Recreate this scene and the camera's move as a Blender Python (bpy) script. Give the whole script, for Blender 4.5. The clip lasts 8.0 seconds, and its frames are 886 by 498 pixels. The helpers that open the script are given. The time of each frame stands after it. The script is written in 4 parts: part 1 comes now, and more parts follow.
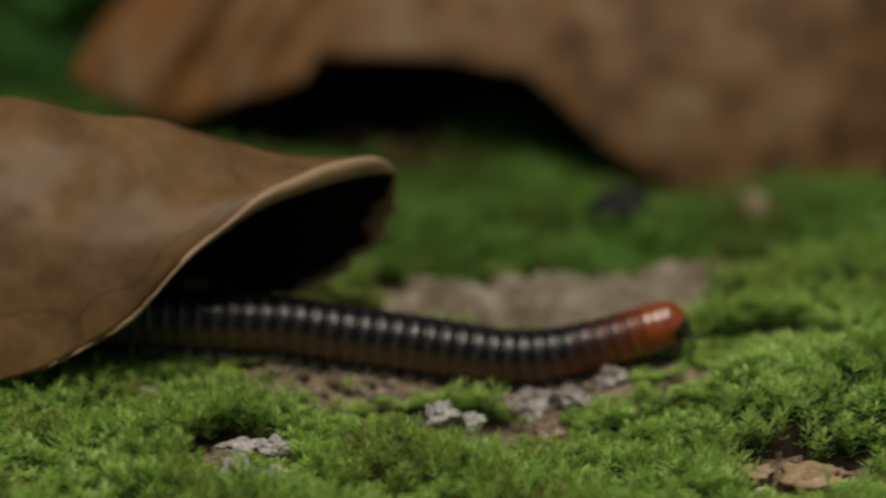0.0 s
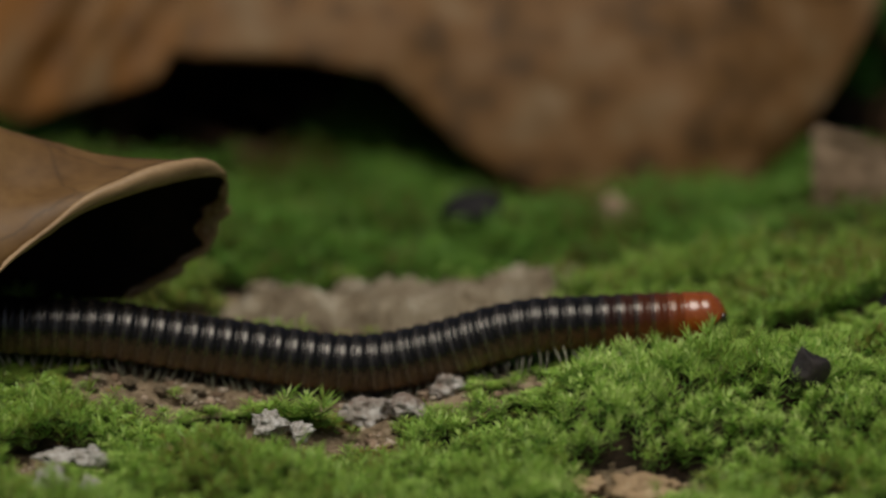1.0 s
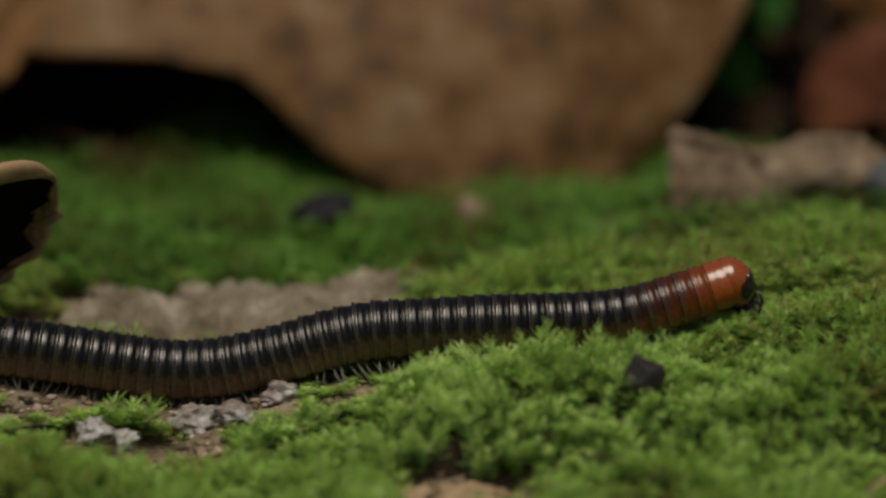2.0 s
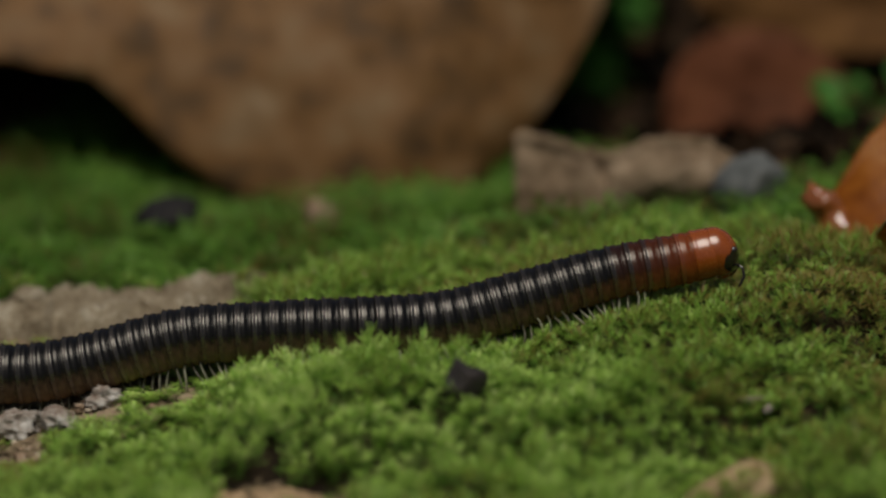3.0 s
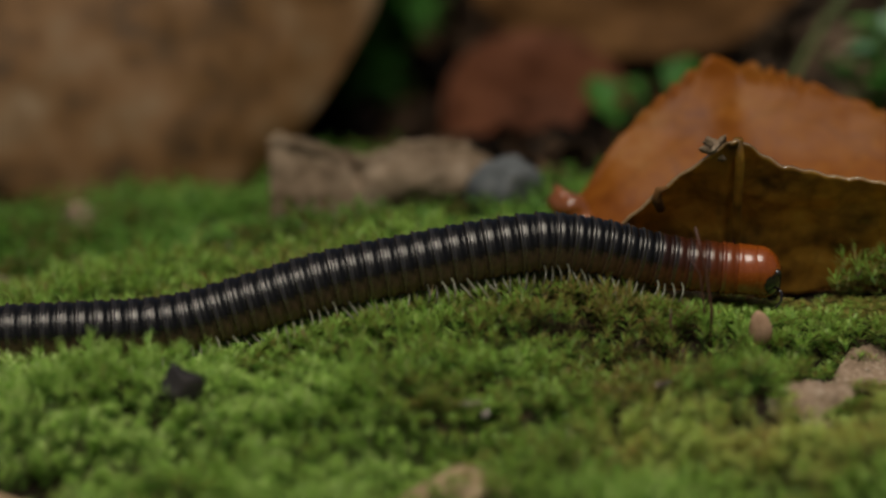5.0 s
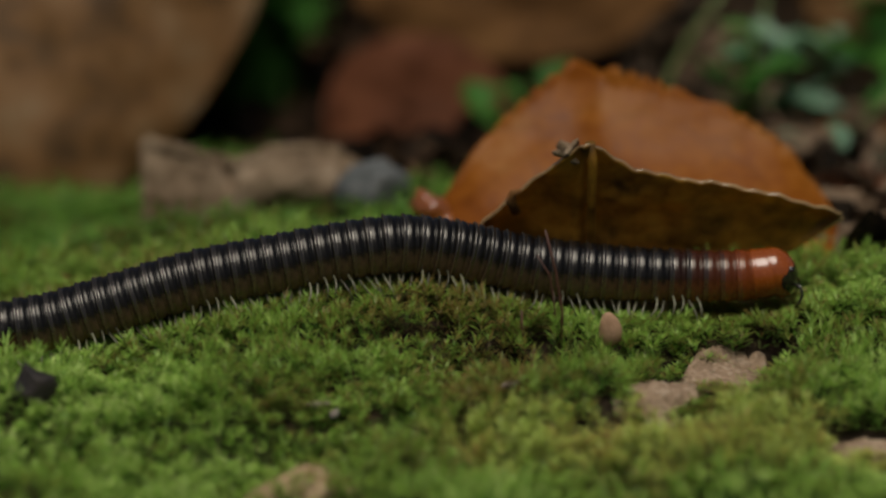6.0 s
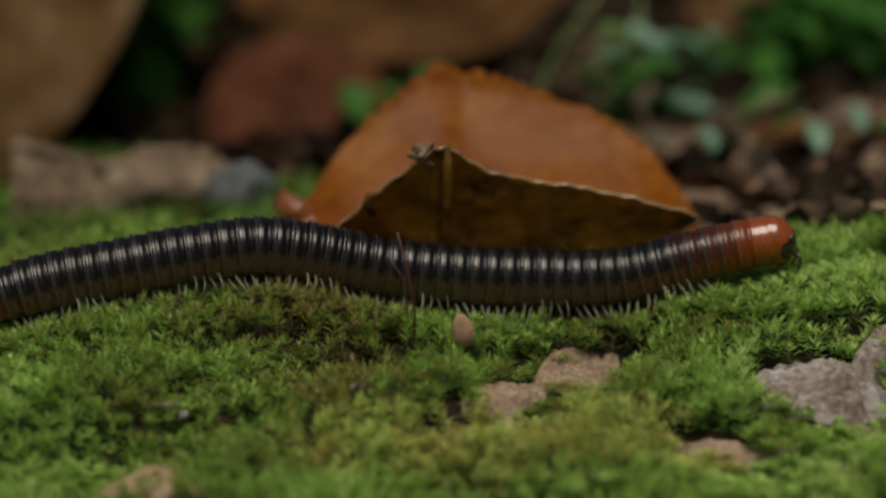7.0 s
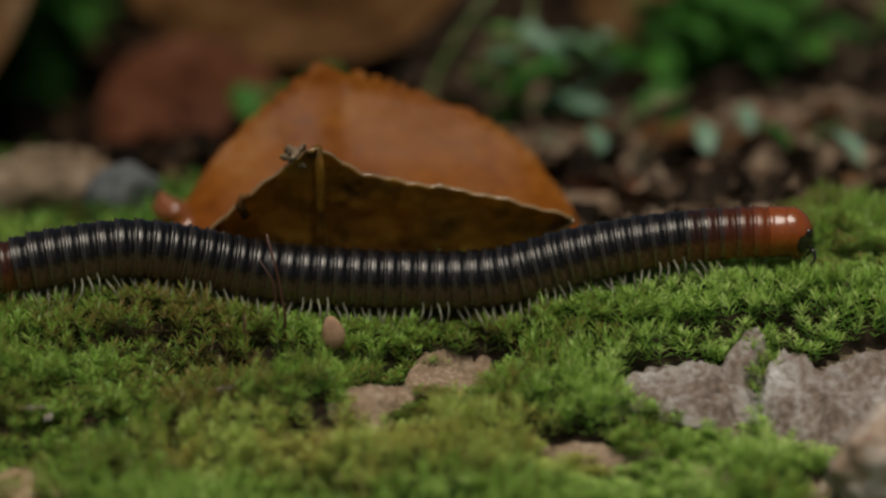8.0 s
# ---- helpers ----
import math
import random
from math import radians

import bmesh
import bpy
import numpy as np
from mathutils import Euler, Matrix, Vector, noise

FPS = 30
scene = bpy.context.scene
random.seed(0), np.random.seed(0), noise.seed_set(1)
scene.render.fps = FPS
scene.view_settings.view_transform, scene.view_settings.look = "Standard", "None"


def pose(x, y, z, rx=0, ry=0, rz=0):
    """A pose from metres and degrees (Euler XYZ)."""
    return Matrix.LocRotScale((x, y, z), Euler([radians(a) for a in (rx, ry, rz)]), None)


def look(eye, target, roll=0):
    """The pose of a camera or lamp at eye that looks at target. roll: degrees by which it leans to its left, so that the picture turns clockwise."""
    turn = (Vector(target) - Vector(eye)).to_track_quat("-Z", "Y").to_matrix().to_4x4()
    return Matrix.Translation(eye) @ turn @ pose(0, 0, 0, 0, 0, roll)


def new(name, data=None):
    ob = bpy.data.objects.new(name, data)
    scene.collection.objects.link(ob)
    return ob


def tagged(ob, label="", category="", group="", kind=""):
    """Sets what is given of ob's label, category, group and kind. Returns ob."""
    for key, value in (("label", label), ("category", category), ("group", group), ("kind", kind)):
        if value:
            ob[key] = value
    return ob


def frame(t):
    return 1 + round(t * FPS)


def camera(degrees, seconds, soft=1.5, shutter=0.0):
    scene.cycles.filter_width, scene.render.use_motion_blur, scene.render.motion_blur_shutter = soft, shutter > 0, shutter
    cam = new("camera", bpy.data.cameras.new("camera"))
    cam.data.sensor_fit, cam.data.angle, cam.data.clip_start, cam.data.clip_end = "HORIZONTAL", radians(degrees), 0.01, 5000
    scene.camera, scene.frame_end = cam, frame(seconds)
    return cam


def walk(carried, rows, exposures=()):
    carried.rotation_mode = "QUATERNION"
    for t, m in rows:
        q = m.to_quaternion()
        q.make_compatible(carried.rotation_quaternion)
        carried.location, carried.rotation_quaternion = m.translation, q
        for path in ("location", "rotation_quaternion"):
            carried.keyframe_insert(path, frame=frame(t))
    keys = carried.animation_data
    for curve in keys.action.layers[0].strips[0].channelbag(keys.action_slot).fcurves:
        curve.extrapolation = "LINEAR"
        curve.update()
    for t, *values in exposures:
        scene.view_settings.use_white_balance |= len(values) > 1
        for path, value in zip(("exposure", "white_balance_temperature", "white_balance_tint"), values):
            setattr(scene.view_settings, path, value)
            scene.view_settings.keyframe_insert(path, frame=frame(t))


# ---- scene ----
# ---- camera: a long lens on a slider, creeping along beside the animal ----
cam = camera(12.0, 8.0, soft=2.3, shutter=0.4)
EYE, BACK, TILT = 0.275, -0.785, -18.0
ROWS = [
    (0.0, 0.0000, -0.0000, -0.0000, -0.000, 0.000),
    (0.5, 0.0187, 0.0085, 0.0008, -0.028, -0.019),
    (1.0, 0.0317, 0.0219, 0.0017, -0.039, -0.058),
    (1.5, 0.0433, 0.0318, 0.0023, -0.036, -0.067),
    (2.0, 0.0638, 0.0386, 0.0029, 0.014, -0.094),
    (3.5, 0.1094, 0.0505, 0.0033, 0.017, -0.052),
    (4.0, 0.1232, 0.0543, 0.0036, 0.019, -0.063),
    (5.5, 0.1593, 0.0460, 0.0042, 0.007, -0.066),
    (6.0, 0.1739, 0.0403, 0.0045, 0.029, -0.079),
    (6.5, 0.1862, 0.0379, 0.0046, 0.006, -0.074),
    (7.0, 0.2010, 0.0350, 0.0051, 0.004, -0.095),
    (7.5, 0.2135, 0.0398, 0.0049, -0.055, -0.059),
    (8.0, 0.2250, 0.0382, 0.0056, -0.011, -0.103),]
walk(cam, [(t, pose(0, BACK, EYE, TILT) @ pose(x, y, z, 90 + pitch, 0, yaw)) for t, x, y, z, yaw, pitch in ROWS],
     exposures=[(0.0, 0.0), (8.0, 0.0)])
cam.data.dof.use_dof = True
cam.data.dof.focus_distance = 0.786
cam.data.dof.aperture_fstop = 6.3

# ---- light: dim sky and one broad soft sun from the camera's side ----
world = bpy.data.worlds.new("world")
scene.world = world
world.use_nodes = True
wn = world.node_tree
sky = wn.nodes.new("ShaderNodeTexSky")
sky.sky_type, sky.sun_disc = "NISHITA", False
sky.sun_elevation, sky.sun_rotation = radians(71), radians(180)
sky.ozone_density, sky.dust_density = 0.3, 4.0
wn.links.new(sky.outputs[0], wn.nodes["Background"].inputs[0])
wn.nodes["Background"].inputs[1].default_value = 0.03
sun = new("sun", bpy.data.lights.new("sun", "SUN"))
sun.data.energy, sun.data.angle, sun.data.color = 2.62, radians(36), (1.0, 0.95, 0.85)
sun.matrix_world = look((0.0, -0.33, 0.945), (0, 0, 0))
tagged(sun, "broad soft sun", "light")

MM = 0.001
rng = np.random.default_rng(7)


# ---- materials ----
def mat(name, colors, scale=200.0, rough=0.6, bump=0.3, fine=1500.0, bump_dist=0.0004, spec=0.5, coat=0.0,
        translucent=0.0, island=0.0, objrand=0.0, stretch=(1, 1, 1), fine_mix=0.35, rough_var=0.1, veins=None, drift=0.0, tint=None):
    """A procedural surface: two scales of noise through a colour ramp, and a fine relief. Scales are per metre."""
    m = bpy.data.materials.new(name)
    m.use_nodes = True
    nt = m.node_tree
    n, l = nt.nodes, nt.links
    bsdf = n["Principled BSDF"]
    tc = n.new("ShaderNodeTexCoord")
    mp = n.new("ShaderNodeMapping")
    mp.inputs["Scale"].default_value = stretch
    l.new(tc.outputs["Object"], mp.inputs[0])
    a, b = n.new("ShaderNodeTexNoise"), n.new("ShaderNodeTexNoise")
    for node, s, det in ((a, scale, 5), (b, fine, 4)):
        node.inputs["Scale"].default_value = s
        node.inputs["Detail"].default_value = det
        l.new(mp.outputs[0], node.inputs["Vector"])
    mix = n.new("ShaderNodeMix")
    mix.data_type = "FLOAT"
    mix.inputs[0].default_value = fine_mix
    l.new(a.outputs[0], mix.inputs[2])
    l.new(b.outputs[0], mix.inputs[3])
    val = mix.outputs[0]
    for amount, node_type, sock in ((island, "ShaderNodeNewGeometry", "Random Per Island"), (objrand, "ShaderNodeObjectInfo", "Random")):
        if amount:
            g = n.new(node_type)
            ma = n.new("ShaderNodeMath")
            ma.operation = "MULTIPLY_ADD"
            l.new(g.outputs[sock], ma.inputs[0])
            ma.inputs[1].default_value = amount
            l.new(val, ma.inputs[2])
            mb = n.new("ShaderNodeMath")
            mb.operation = "SUBTRACT"
            l.new(ma.outputs[0], mb.inputs[0])
            mb.inputs[1].default_value = amount / 2
            val = mb.outputs[0]
    if drift:
        sx = n.new("ShaderNodeSeparateXYZ")
        l.new(tc.outputs["Object"], sx.inputs[0])
        # moves the moss towards the ramp's duller end along x, fading towards the front
        xr, yr = n.new("ShaderNodeMapRange"), n.new("ShaderNodeMapRange")
        xr.inputs["From Min"].default_value, xr.inputs["From Max"].default_value = -0.1, 0.34
        yr.inputs["From Min"].default_value, yr.inputs["From Max"].default_value = -0.062, -0.045
        l.new(sx.outputs["X"], xr.inputs[0])
        l.new(sx.outputs["Y"], yr.inputs[0])
        cr = n.new("ShaderNodeValToRGB")
        stops = [(-.1, .4), (.02, .4), (.065, .05), (.12, .05), (.165, 1), (.225, 1), (.255, .1), (.34, .05)]
        while len(cr.color_ramp.elements) < len(stops):
            cr.color_ramp.elements.new(0.5)
        for e, (px, pv) in zip(cr.color_ramp.elements, stops):
            e.position, e.color = (px + .1) / .44, (pv, pv, pv, 1)
        l.new(xr.outputs[0], cr.inputs[0])
        off = n.new("ShaderNodeMath")
        off.operation = "MULTIPLY_ADD"
        l.new(cr.outputs[0], off.inputs[0])
        off.inputs[1].default_value, off.inputs[2].default_value = drift, -.4 * drift
        mu = n.new("ShaderNodeMath")
        mu.operation = "MULTIPLY"
        l.new(off.outputs[0], mu.inputs[0])
        l.new(yr.outputs[0], mu.inputs[1])
        br = n.new("ShaderNodeMapRange")
        br.inputs["From Min"].default_value, br.inputs["From Max"].default_value = 0.004, 0.03
        br.inputs["To Max"].default_value = 0.5 * drift
        l.new(sx.outputs["Y"], br.inputs[0])
        back = n.new("ShaderNodeMath")
        l.new(mu.outputs[0], back.inputs[0])
        l.new(br.outputs[0], back.inputs[1])
        fac = back.outputs[0]
        ad = n.new("ShaderNodeMath")
        l.new(val, ad.inputs[0])
        l.new(fac, ad.inputs[1])
        val = ad.outputs[0]
    ramp = n.new("ShaderNodeValToRGB")
    while len(ramp.color_ramp.elements) < len(colors):
        ramp.color_ramp.elements.new(0.5)
    for i, (e, c) in enumerate(zip(ramp.color_ramp.elements, colors)):
        e.position = 0.28 + 0.44 * i / max(1, len(colors) - 1)
        e.color = (*c, 1)
    l.new(val, ramp.inputs[0])
    col = ramp.outputs[0]
    if veins:
        wp = n.new("ShaderNodeVectorMath")
        wp.operation = "MULTIPLY_ADD"
        l.new(a.outputs["Color"], wp.inputs[0])
        wp.inputs[1].default_value = (0.012, 0.012, 0.012)
        l.new(mp.outputs[0], wp.inputs[2])
        vo = n.new("ShaderNodeTexVoronoi")
        vo.feature = "DISTANCE_TO_EDGE"
        vo.inputs["Scale"].default_value = veins[0]
        l.new(wp.outputs[0], vo.inputs["Vector"])
        vr = n.new("ShaderNodeMapRange")
        vr.inputs["From Max"].default_value = veins[2]
        vr.inputs["To Min"].default_value = 1 - veins[1]
        l.new(vo.outputs["Distance"], vr.inputs[0])
        vm = n.new("ShaderNodeVectorMath")
        vm.operation = "SCALE"
        l.new(col, vm.inputs[0])
        l.new(vr.outputs[0], vm.inputs["Scale"])
        col = vm.outputs[0]
    if tint:
        # another colour in streaks, growing from one end of the thing to the other
        sx = n.new("ShaderNodeSeparateXYZ")
        l.new(tc.outputs["Object"], sx.inputs[0])
        tm = n.new("ShaderNodeMapRange")
        tm.inputs["From Min"].default_value, tm.inputs["From Max"].default_value = tint[0], tint[1]
        l.new(sx.outputs["X"], tm.inputs[0])
        tn, tp = n.new("ShaderNodeTexNoise"), n.new("ShaderNodeMapping")
        tp.inputs["Scale"].default_value = (1, 0.3, 0.3)
        tp.inputs["Rotation"].default_value = (0, radians(-28), 0)
        l.new(tc.outputs["Object"], tp.inputs[0])
        l.new(tp.outputs[0], tn.inputs["Vector"])
        tn.inputs["Scale"].default_value = tint[3]
        ts = n.new("ShaderNodeMapRange")
        ts.inputs["From Min"].default_value, ts.inputs["From Max"].default_value = 0.42, 0.58
        l.new(tn.outputs[0], ts.inputs[0])
        tf = n.new("ShaderNodeMath")
        tf.operation = "MULTIPLY"
        l.new(tm.outputs[0], tf.inputs[0])
        l.new(ts.outputs[0], tf.inputs[1])
        tmix = n.new("ShaderNodeMix")
        tmix.data_type = "RGBA"
        l.new(tf.outputs[0], tmix.inputs[0])
        l.new(col, tmix.inputs[6])
        tmix.inputs[7].default_value = (*tint[2], 1)
        col = tmix.outputs[2]
    l.new(col, bsdf.inputs["Base Color"])
    rr = n.new("ShaderNodeMapRange")
    rr.inputs["To Min"].default_value, rr.inputs["To Max"].default_value = max(0.02, rough - rough_var), min(1, rough + rough_var)
    l.new(b.outputs[0], rr.inputs[0])
    l.new(rr.outputs[0], bsdf.inputs["Roughness"])
    bsdf.inputs["Specular IOR Level"].default_value = spec
    bsdf.inputs["Coat Weight"].default_value = coat
    bsdf.inputs["Coat Roughness"].default_value = 0.12
    if bump:
        bp_ = n.new("ShaderNodeBump")
        bp_.inputs["Strength"].default_value, bp_.inputs["Distance"].default_value = bump, bump_dist
        l.new(mix.outputs[0], bp_.inputs["Height"])
        l.new(bp_.outputs[0], bsdf.inputs["Normal"])
    if translucent:
        tr = n.new("ShaderNodeBsdfTranslucent")
        l.new(ramp.outputs[0], tr.inputs[0])
        ms = n.new("ShaderNodeMixShader")
        ms.inputs[0].default_value = translucent
        l.new(bsdf.outputs[0], ms.inputs[1])
        l.new(tr.outputs[0], ms.inputs[2])
        l.new(ms.outputs[0], n["Material Output"].inputs[0])
    return m


M_MOSS = mat("moss_leaf", [(0.14, 0.10, 0.028), (0.105, 0.15, 0.022), (0.105, 0.235, 0.03), (0.195, 0.39, 0.05), (0.315, 0.50, 0.10)], 42, 0.5, 0,
             fine=200, translucent=0.4, island=0.32, spec=0.35, drift=-0.15)
M_MOSSTIP = mat("moss_leaf_tip", [(0.26, 0.19, 0.05), (0.21, 0.28, 0.045), (0.235, 0.42, 0.06), (0.40, 0.58, 0.115), (0.58, 0.70, 0.23)], 42, 0.45, 0,
                fine=200, translucent=0.4, island=0.3, spec=0.4, drift=-0.15)
M_MOSSFAR = mat("olive_moss_leaf", [(0.16, 0.08, 0.024), (0.10, 0.135, 0.02), (0.09, 0.215, 0.026), (0.155, 0.32, 0.044), (0.28, 0.42, 0.085)], 36, 0.5, 0,
                fine=170, translucent=0.35, island=0.26, spec=0.3)
M_MOSSGOLD = mat("yellow_moss_leaf", [(0.37, 0.25, 0.08), (0.42, 0.42, 0.09), (0.43, 0.55, 0.12), (0.53, 0.64, 0.18)], 60, 0.5, 0, fine=240, translucent=0.4, island=0.3, spec=0.35)
M_SAND = mat("sandy_rock", [(0.035, 0.025, 0.015), (0.115, 0.086, 0.053), (0.215, 0.175, 0.118), (0.42, 0.38, 0.30)], 120, 0.9, 1.0, fine=900, bump_dist=0.0015, spec=0.2, fine_mix=0.45, objrand=0.15)
M_TAN = mat("tan_stone", [(0.13, 0.085, 0.045), (0.32, 0.22, 0.125), (0.46, 0.35, 0.22)], 120, 0.85, 0.8, fine=800, bump_dist=0.001, spec=0.2, fine_mix=0.4)
M_SOIL = mat("soil", [(0.04, 0.028, 0.017), (0.125, 0.09, 0.054), (0.24, 0.18, 0.115), (0.35, 0.285, 0.20)], 140, 0.9, 1.0, fine=1000, bump_dist=0.0014, spec=0.2, fine_mix=0.45)
# humus made nearly black: its colour also holds the shade between the shoots
M_HUMUSSHADE = mat("shaded_humus", [(0.005, 0.004, 0.003), (0.016, 0.011, 0.007), (0.035, 0.024, 0.015), (0.075, 0.054, 0.034)], 160, 0.95, 1.0, fine=1000, bump_dist=0.0014, spec=0.1, fine_mix=0.45)
M_STONE = mat("pale_stone", [(0.055, 0.04, 0.03), (0.175, 0.13, 0.10), (0.34, 0.31, 0.275), (0.62, 0.60, 0.57)], 110, 0.85, 1.0, fine=640, bump_dist=0.0022, spec=0.25, objrand=0.12, fine_mix=0.42)
M_WHITE = mat("whitish_stone", [(0.13, 0.105, 0.08), (0.36, 0.335, 0.30), (0.62, 0.60, 0.57)], 300, 0.85, 1.0, fine=1200, bump_dist=0.001, spec=0.25, fine_mix=0.5)
M_PATCHY = mat("white_and_brown_rock", [(0.15, 0.08, 0.045), (0.34, 0.235, 0.16), (0.50, 0.44, 0.38), (0.70, 0.67, 0.64)], 75, 0.8, 1.0, fine=500, bump_dist=0.002, spec=0.25, fine_mix=0.3)
M_DARKSTONE = mat("dark_stone", [(0.005, 0.005, 0.006), (0.013, 0.012, 0.013), (0.032, 0.028, 0.026)], 200, 0.75, 0.7, fine=1200, spec=0.12)
M_CHIP = mat("brown_black_stone", [(0.008, 0.006, 0.006), (0.02, 0.016, 0.015), (0.05, 0.04, 0.035)], 220, 0.5, 0.6, fine=1200, spec=0.35)
M_GREYSTONE = mat("grey_stone", [(0.035, 0.037, 0.037), (0.11, 0.115, 0.115), (0.22, 0.215, 0.205)], 110, 0.85, 0.9, fine=700, spec=0.12, bump_dist=0.001)
M_BROWNSTONE = mat("brown_stone", [(0.09, 0.058, 0.036), (0.28, 0.195, 0.128), (0.46, 0.37, 0.28)], 170, 0.9, 1.0, fine=900, bump_dist=0.0014, spec=0.2, fine_mix=0.5)
M_TANLEAF = mat("tan_dead_leaf", [(0.060, 0.030, 0.009), (0.107, 0.055, 0.017), (0.147, 0.079, 0.026), (0.19, 0.114, 0.044)], 60, 0.55, 0.35, fine=420, bump_dist=0.0005, spec=0.3, fine_mix=0.25, veins=(22, 0.3, 0.014))
# leaf undersides nearly black: the shade inside the hollows is put into the colour
M_UNDERSHADE = mat("shaded_leaf_underside", [(0.004, 0.003, 0.002), (0.01, 0.007, 0.004), (0.025, 0.014, 0.008)], 60, 0.9, 0.4, fine=420, spec=0.1)
M_RIM = mat("leaf_edge", [(0.2, 0.12, 0.055), (0.36, 0.235, 0.12)], 90, 0.6, 0.2, fine=700)
M_BIGLEAF = mat("brown_dead_leaf", [(0.022, 0.013, 0.007), (0.072, 0.037, 0.012), (0.134, 0.065, 0.02), (0.155, 0.093, 0.042), (0.23, 0.157, 0.09)], 75, 0.65, 0.6, fine=280, bump_dist=0.0012, spec=0.2, fine_mix=0.25, veins=(30, 0.12, 0.05), tint=(-0.012, -0.04, (0.15, 0.06, 0.010), 85))
M_DARKLEAF = mat("dark_brown_leaf", [(0.05, 0.024, 0.009), (0.12, 0.056, 0.018), (0.19, 0.095, 0.032)], 70, 0.75, 0.5, fine=300, bump_dist=0.001, spec=0.1)
M_ORANGE = mat("orange_wet_leaf", [(0.075, 0.018, 0.002), (0.155, 0.043, 0.003), (0.21, 0.068, 0.006), (0.26, 0.115, 0.03)], 55, 0.42, 0.6, fine=420, bump_dist=0.0006, spec=0.1, fine_mix=0.3, veins=(60, 0.15, 0.05))
M_FLAP = mat("yellow_brown_leaf_underside", [(0.013, 0.007, 0.003), (0.25, 0.122, 0.016), (0.48, 0.25, 0.03), (0.58, 0.34, 0.05)], 110, 0.45, 0.4, fine=350, bump_dist=0.0004, translucent=0.45, veins=(90, 0.3, 0.06))
M_WETEDGE = mat("wet_leaf_edge", [(0.16, 0.09, 0.035), (0.34, 0.22, 0.10)], 300, 0.14, 0.6, fine=900, bump_dist=0.0004, coat=1.0)
M_LOBE = mat("wet_orange_lobe", [(0.12, 0.03, 0.006), (0.26, 0.085, 0.02)], 90, 0.12, 0.3, fine=500, bump_dist=0.0004, coat=1.0)
M_REDLEAF = mat("red_brown_leaf", [(0.05, 0.018, 0.008), (0.105, 0.036, 0.016), (0.15, 0.056, 0.025)], 60, 0.7, 0.3, fine=300, spec=0.1)
M_PALELEAF = mat("pale_grey_brown_leaf", [(0.03, 0.019, 0.01), (0.14, 0.094, 0.055), (0.235, 0.168, 0.108), (0.38, 0.31, 0.235)], 90, 0.75, 0.7, fine=350, bump_dist=0.001, spec=0.2, veins=(60, 0.25, 0.05))
# moss of the rear mounds, with the background's shade mixed into its green
M_MOUND = mat("shaded_moss", [(0.026, 0.085, 0.014), (0.05, 0.155, 0.024), (0.10, 0.25, 0.04)], 120, 0.55, 0.2, fine=700, translucent=0.3, island=0.3, spec=0.2)
M_GREEN = mat("green_leaf", [(0.022, 0.08, 0.011), (0.045, 0.15, 0.02), (0.09, 0.24, 0.035)], 120, 0.55, 0.2, fine=700, translucent=0.3, objrand=0.3, spec=0.2)
M_BLUEGREEN = mat("pale_green_leaf", [(0.07, 0.16, 0.085), (0.14, 0.25, 0.155), (0.24, 0.36, 0.25)], 120, 0.5, 0.2, fine=700, translucent=0.15, objrand=0.3, spec=0.3)
M_TWIG = mat("dry_twig", [(0.05, 0.033, 0.02), (0.17, 0.11, 0.067), (0.32, 0.235, 0.16)], 120, 0.8, 0.5, fine=900, objrand=0.5, spec=0.2)
M_SETA = mat("red_brown_stalk", [(0.04, 0.016, 0.01), (0.11, 0.042, 0.026)], 200, 0.5, 0.1)
M_SEED = mat("tan_seed", [(0.30, 0.17, 0.095), (0.52, 0.32, 0.2)], 400, 0.7, 0.5, fine=1800, bump_dist=0.0002)


def body_mat(name, top, low, rough, spec=0.45):
    """Glossy shell, dark along the back and paler brown low on the flanks."""
    m = mat(name, [low, low], 300, rough, 0.25, fine=1800, bump_dist=0.0002, spec=spec, rough_var=0.06)
    n, l = m.node_tree.nodes, m.node_tree.links
    tg = n.new("ShaderNodeTangent")
    tg.direction_type, tg.axis = "RADIAL", "X"
    l.new(tg.outputs[0], n["Principled BSDF"].inputs["Tangent"])
    n["Principled BSDF"].inputs["Anisotropic"].default_value = 0.65
    n["Principled BSDF"].inputs["Specular Tint"].default_value = (1.0, 0.95, 0.87, 1)
    tc = n.new("ShaderNodeTexCoord")
    sep = n.new("ShaderNodeSeparateXYZ")
    l.new(tc.outputs["Object"], sep.inputs[0])
    mr = n.new("ShaderNodeMapRange")
    mr.inputs["From Min"].default_value, mr.inputs["From Max"].default_value = -0.0062, 0.0032
    l.new(sep.outputs["Z"], mr.inputs[0])
    nz = n.new("ShaderNodeTexNoise")
    nz.inputs["Scale"].default_value = 700
    l.new(tc.outputs["Object"], nz.inputs["Vector"])
    ma = n.new("ShaderNodeMath")
    ma.operation = "MULTIPLY_ADD"
    ma.inputs[1].default_value = 0.3
    l.new(nz.outputs[0], ma.inputs[0])
    l.new(mr.outputs[0], ma.inputs[2])
    ramp = n.new("ShaderNodeValToRGB")
    ramp.color_ramp.interpolation = "EASE"
    ramp.color_ramp.elements[0].position, ramp.color_ramp.elements[0].color = 0.15, (*low, 1)
    ramp.color_ramp.elements[1].position, ramp.color_ramp.elements[1].color = 1.0, (*top, 1)
    l.new(ma.outputs[0], ramp.inputs[0])
    l.new(ramp.outputs[0], n["Principled BSDF"].inputs["Base Color"])
    return m


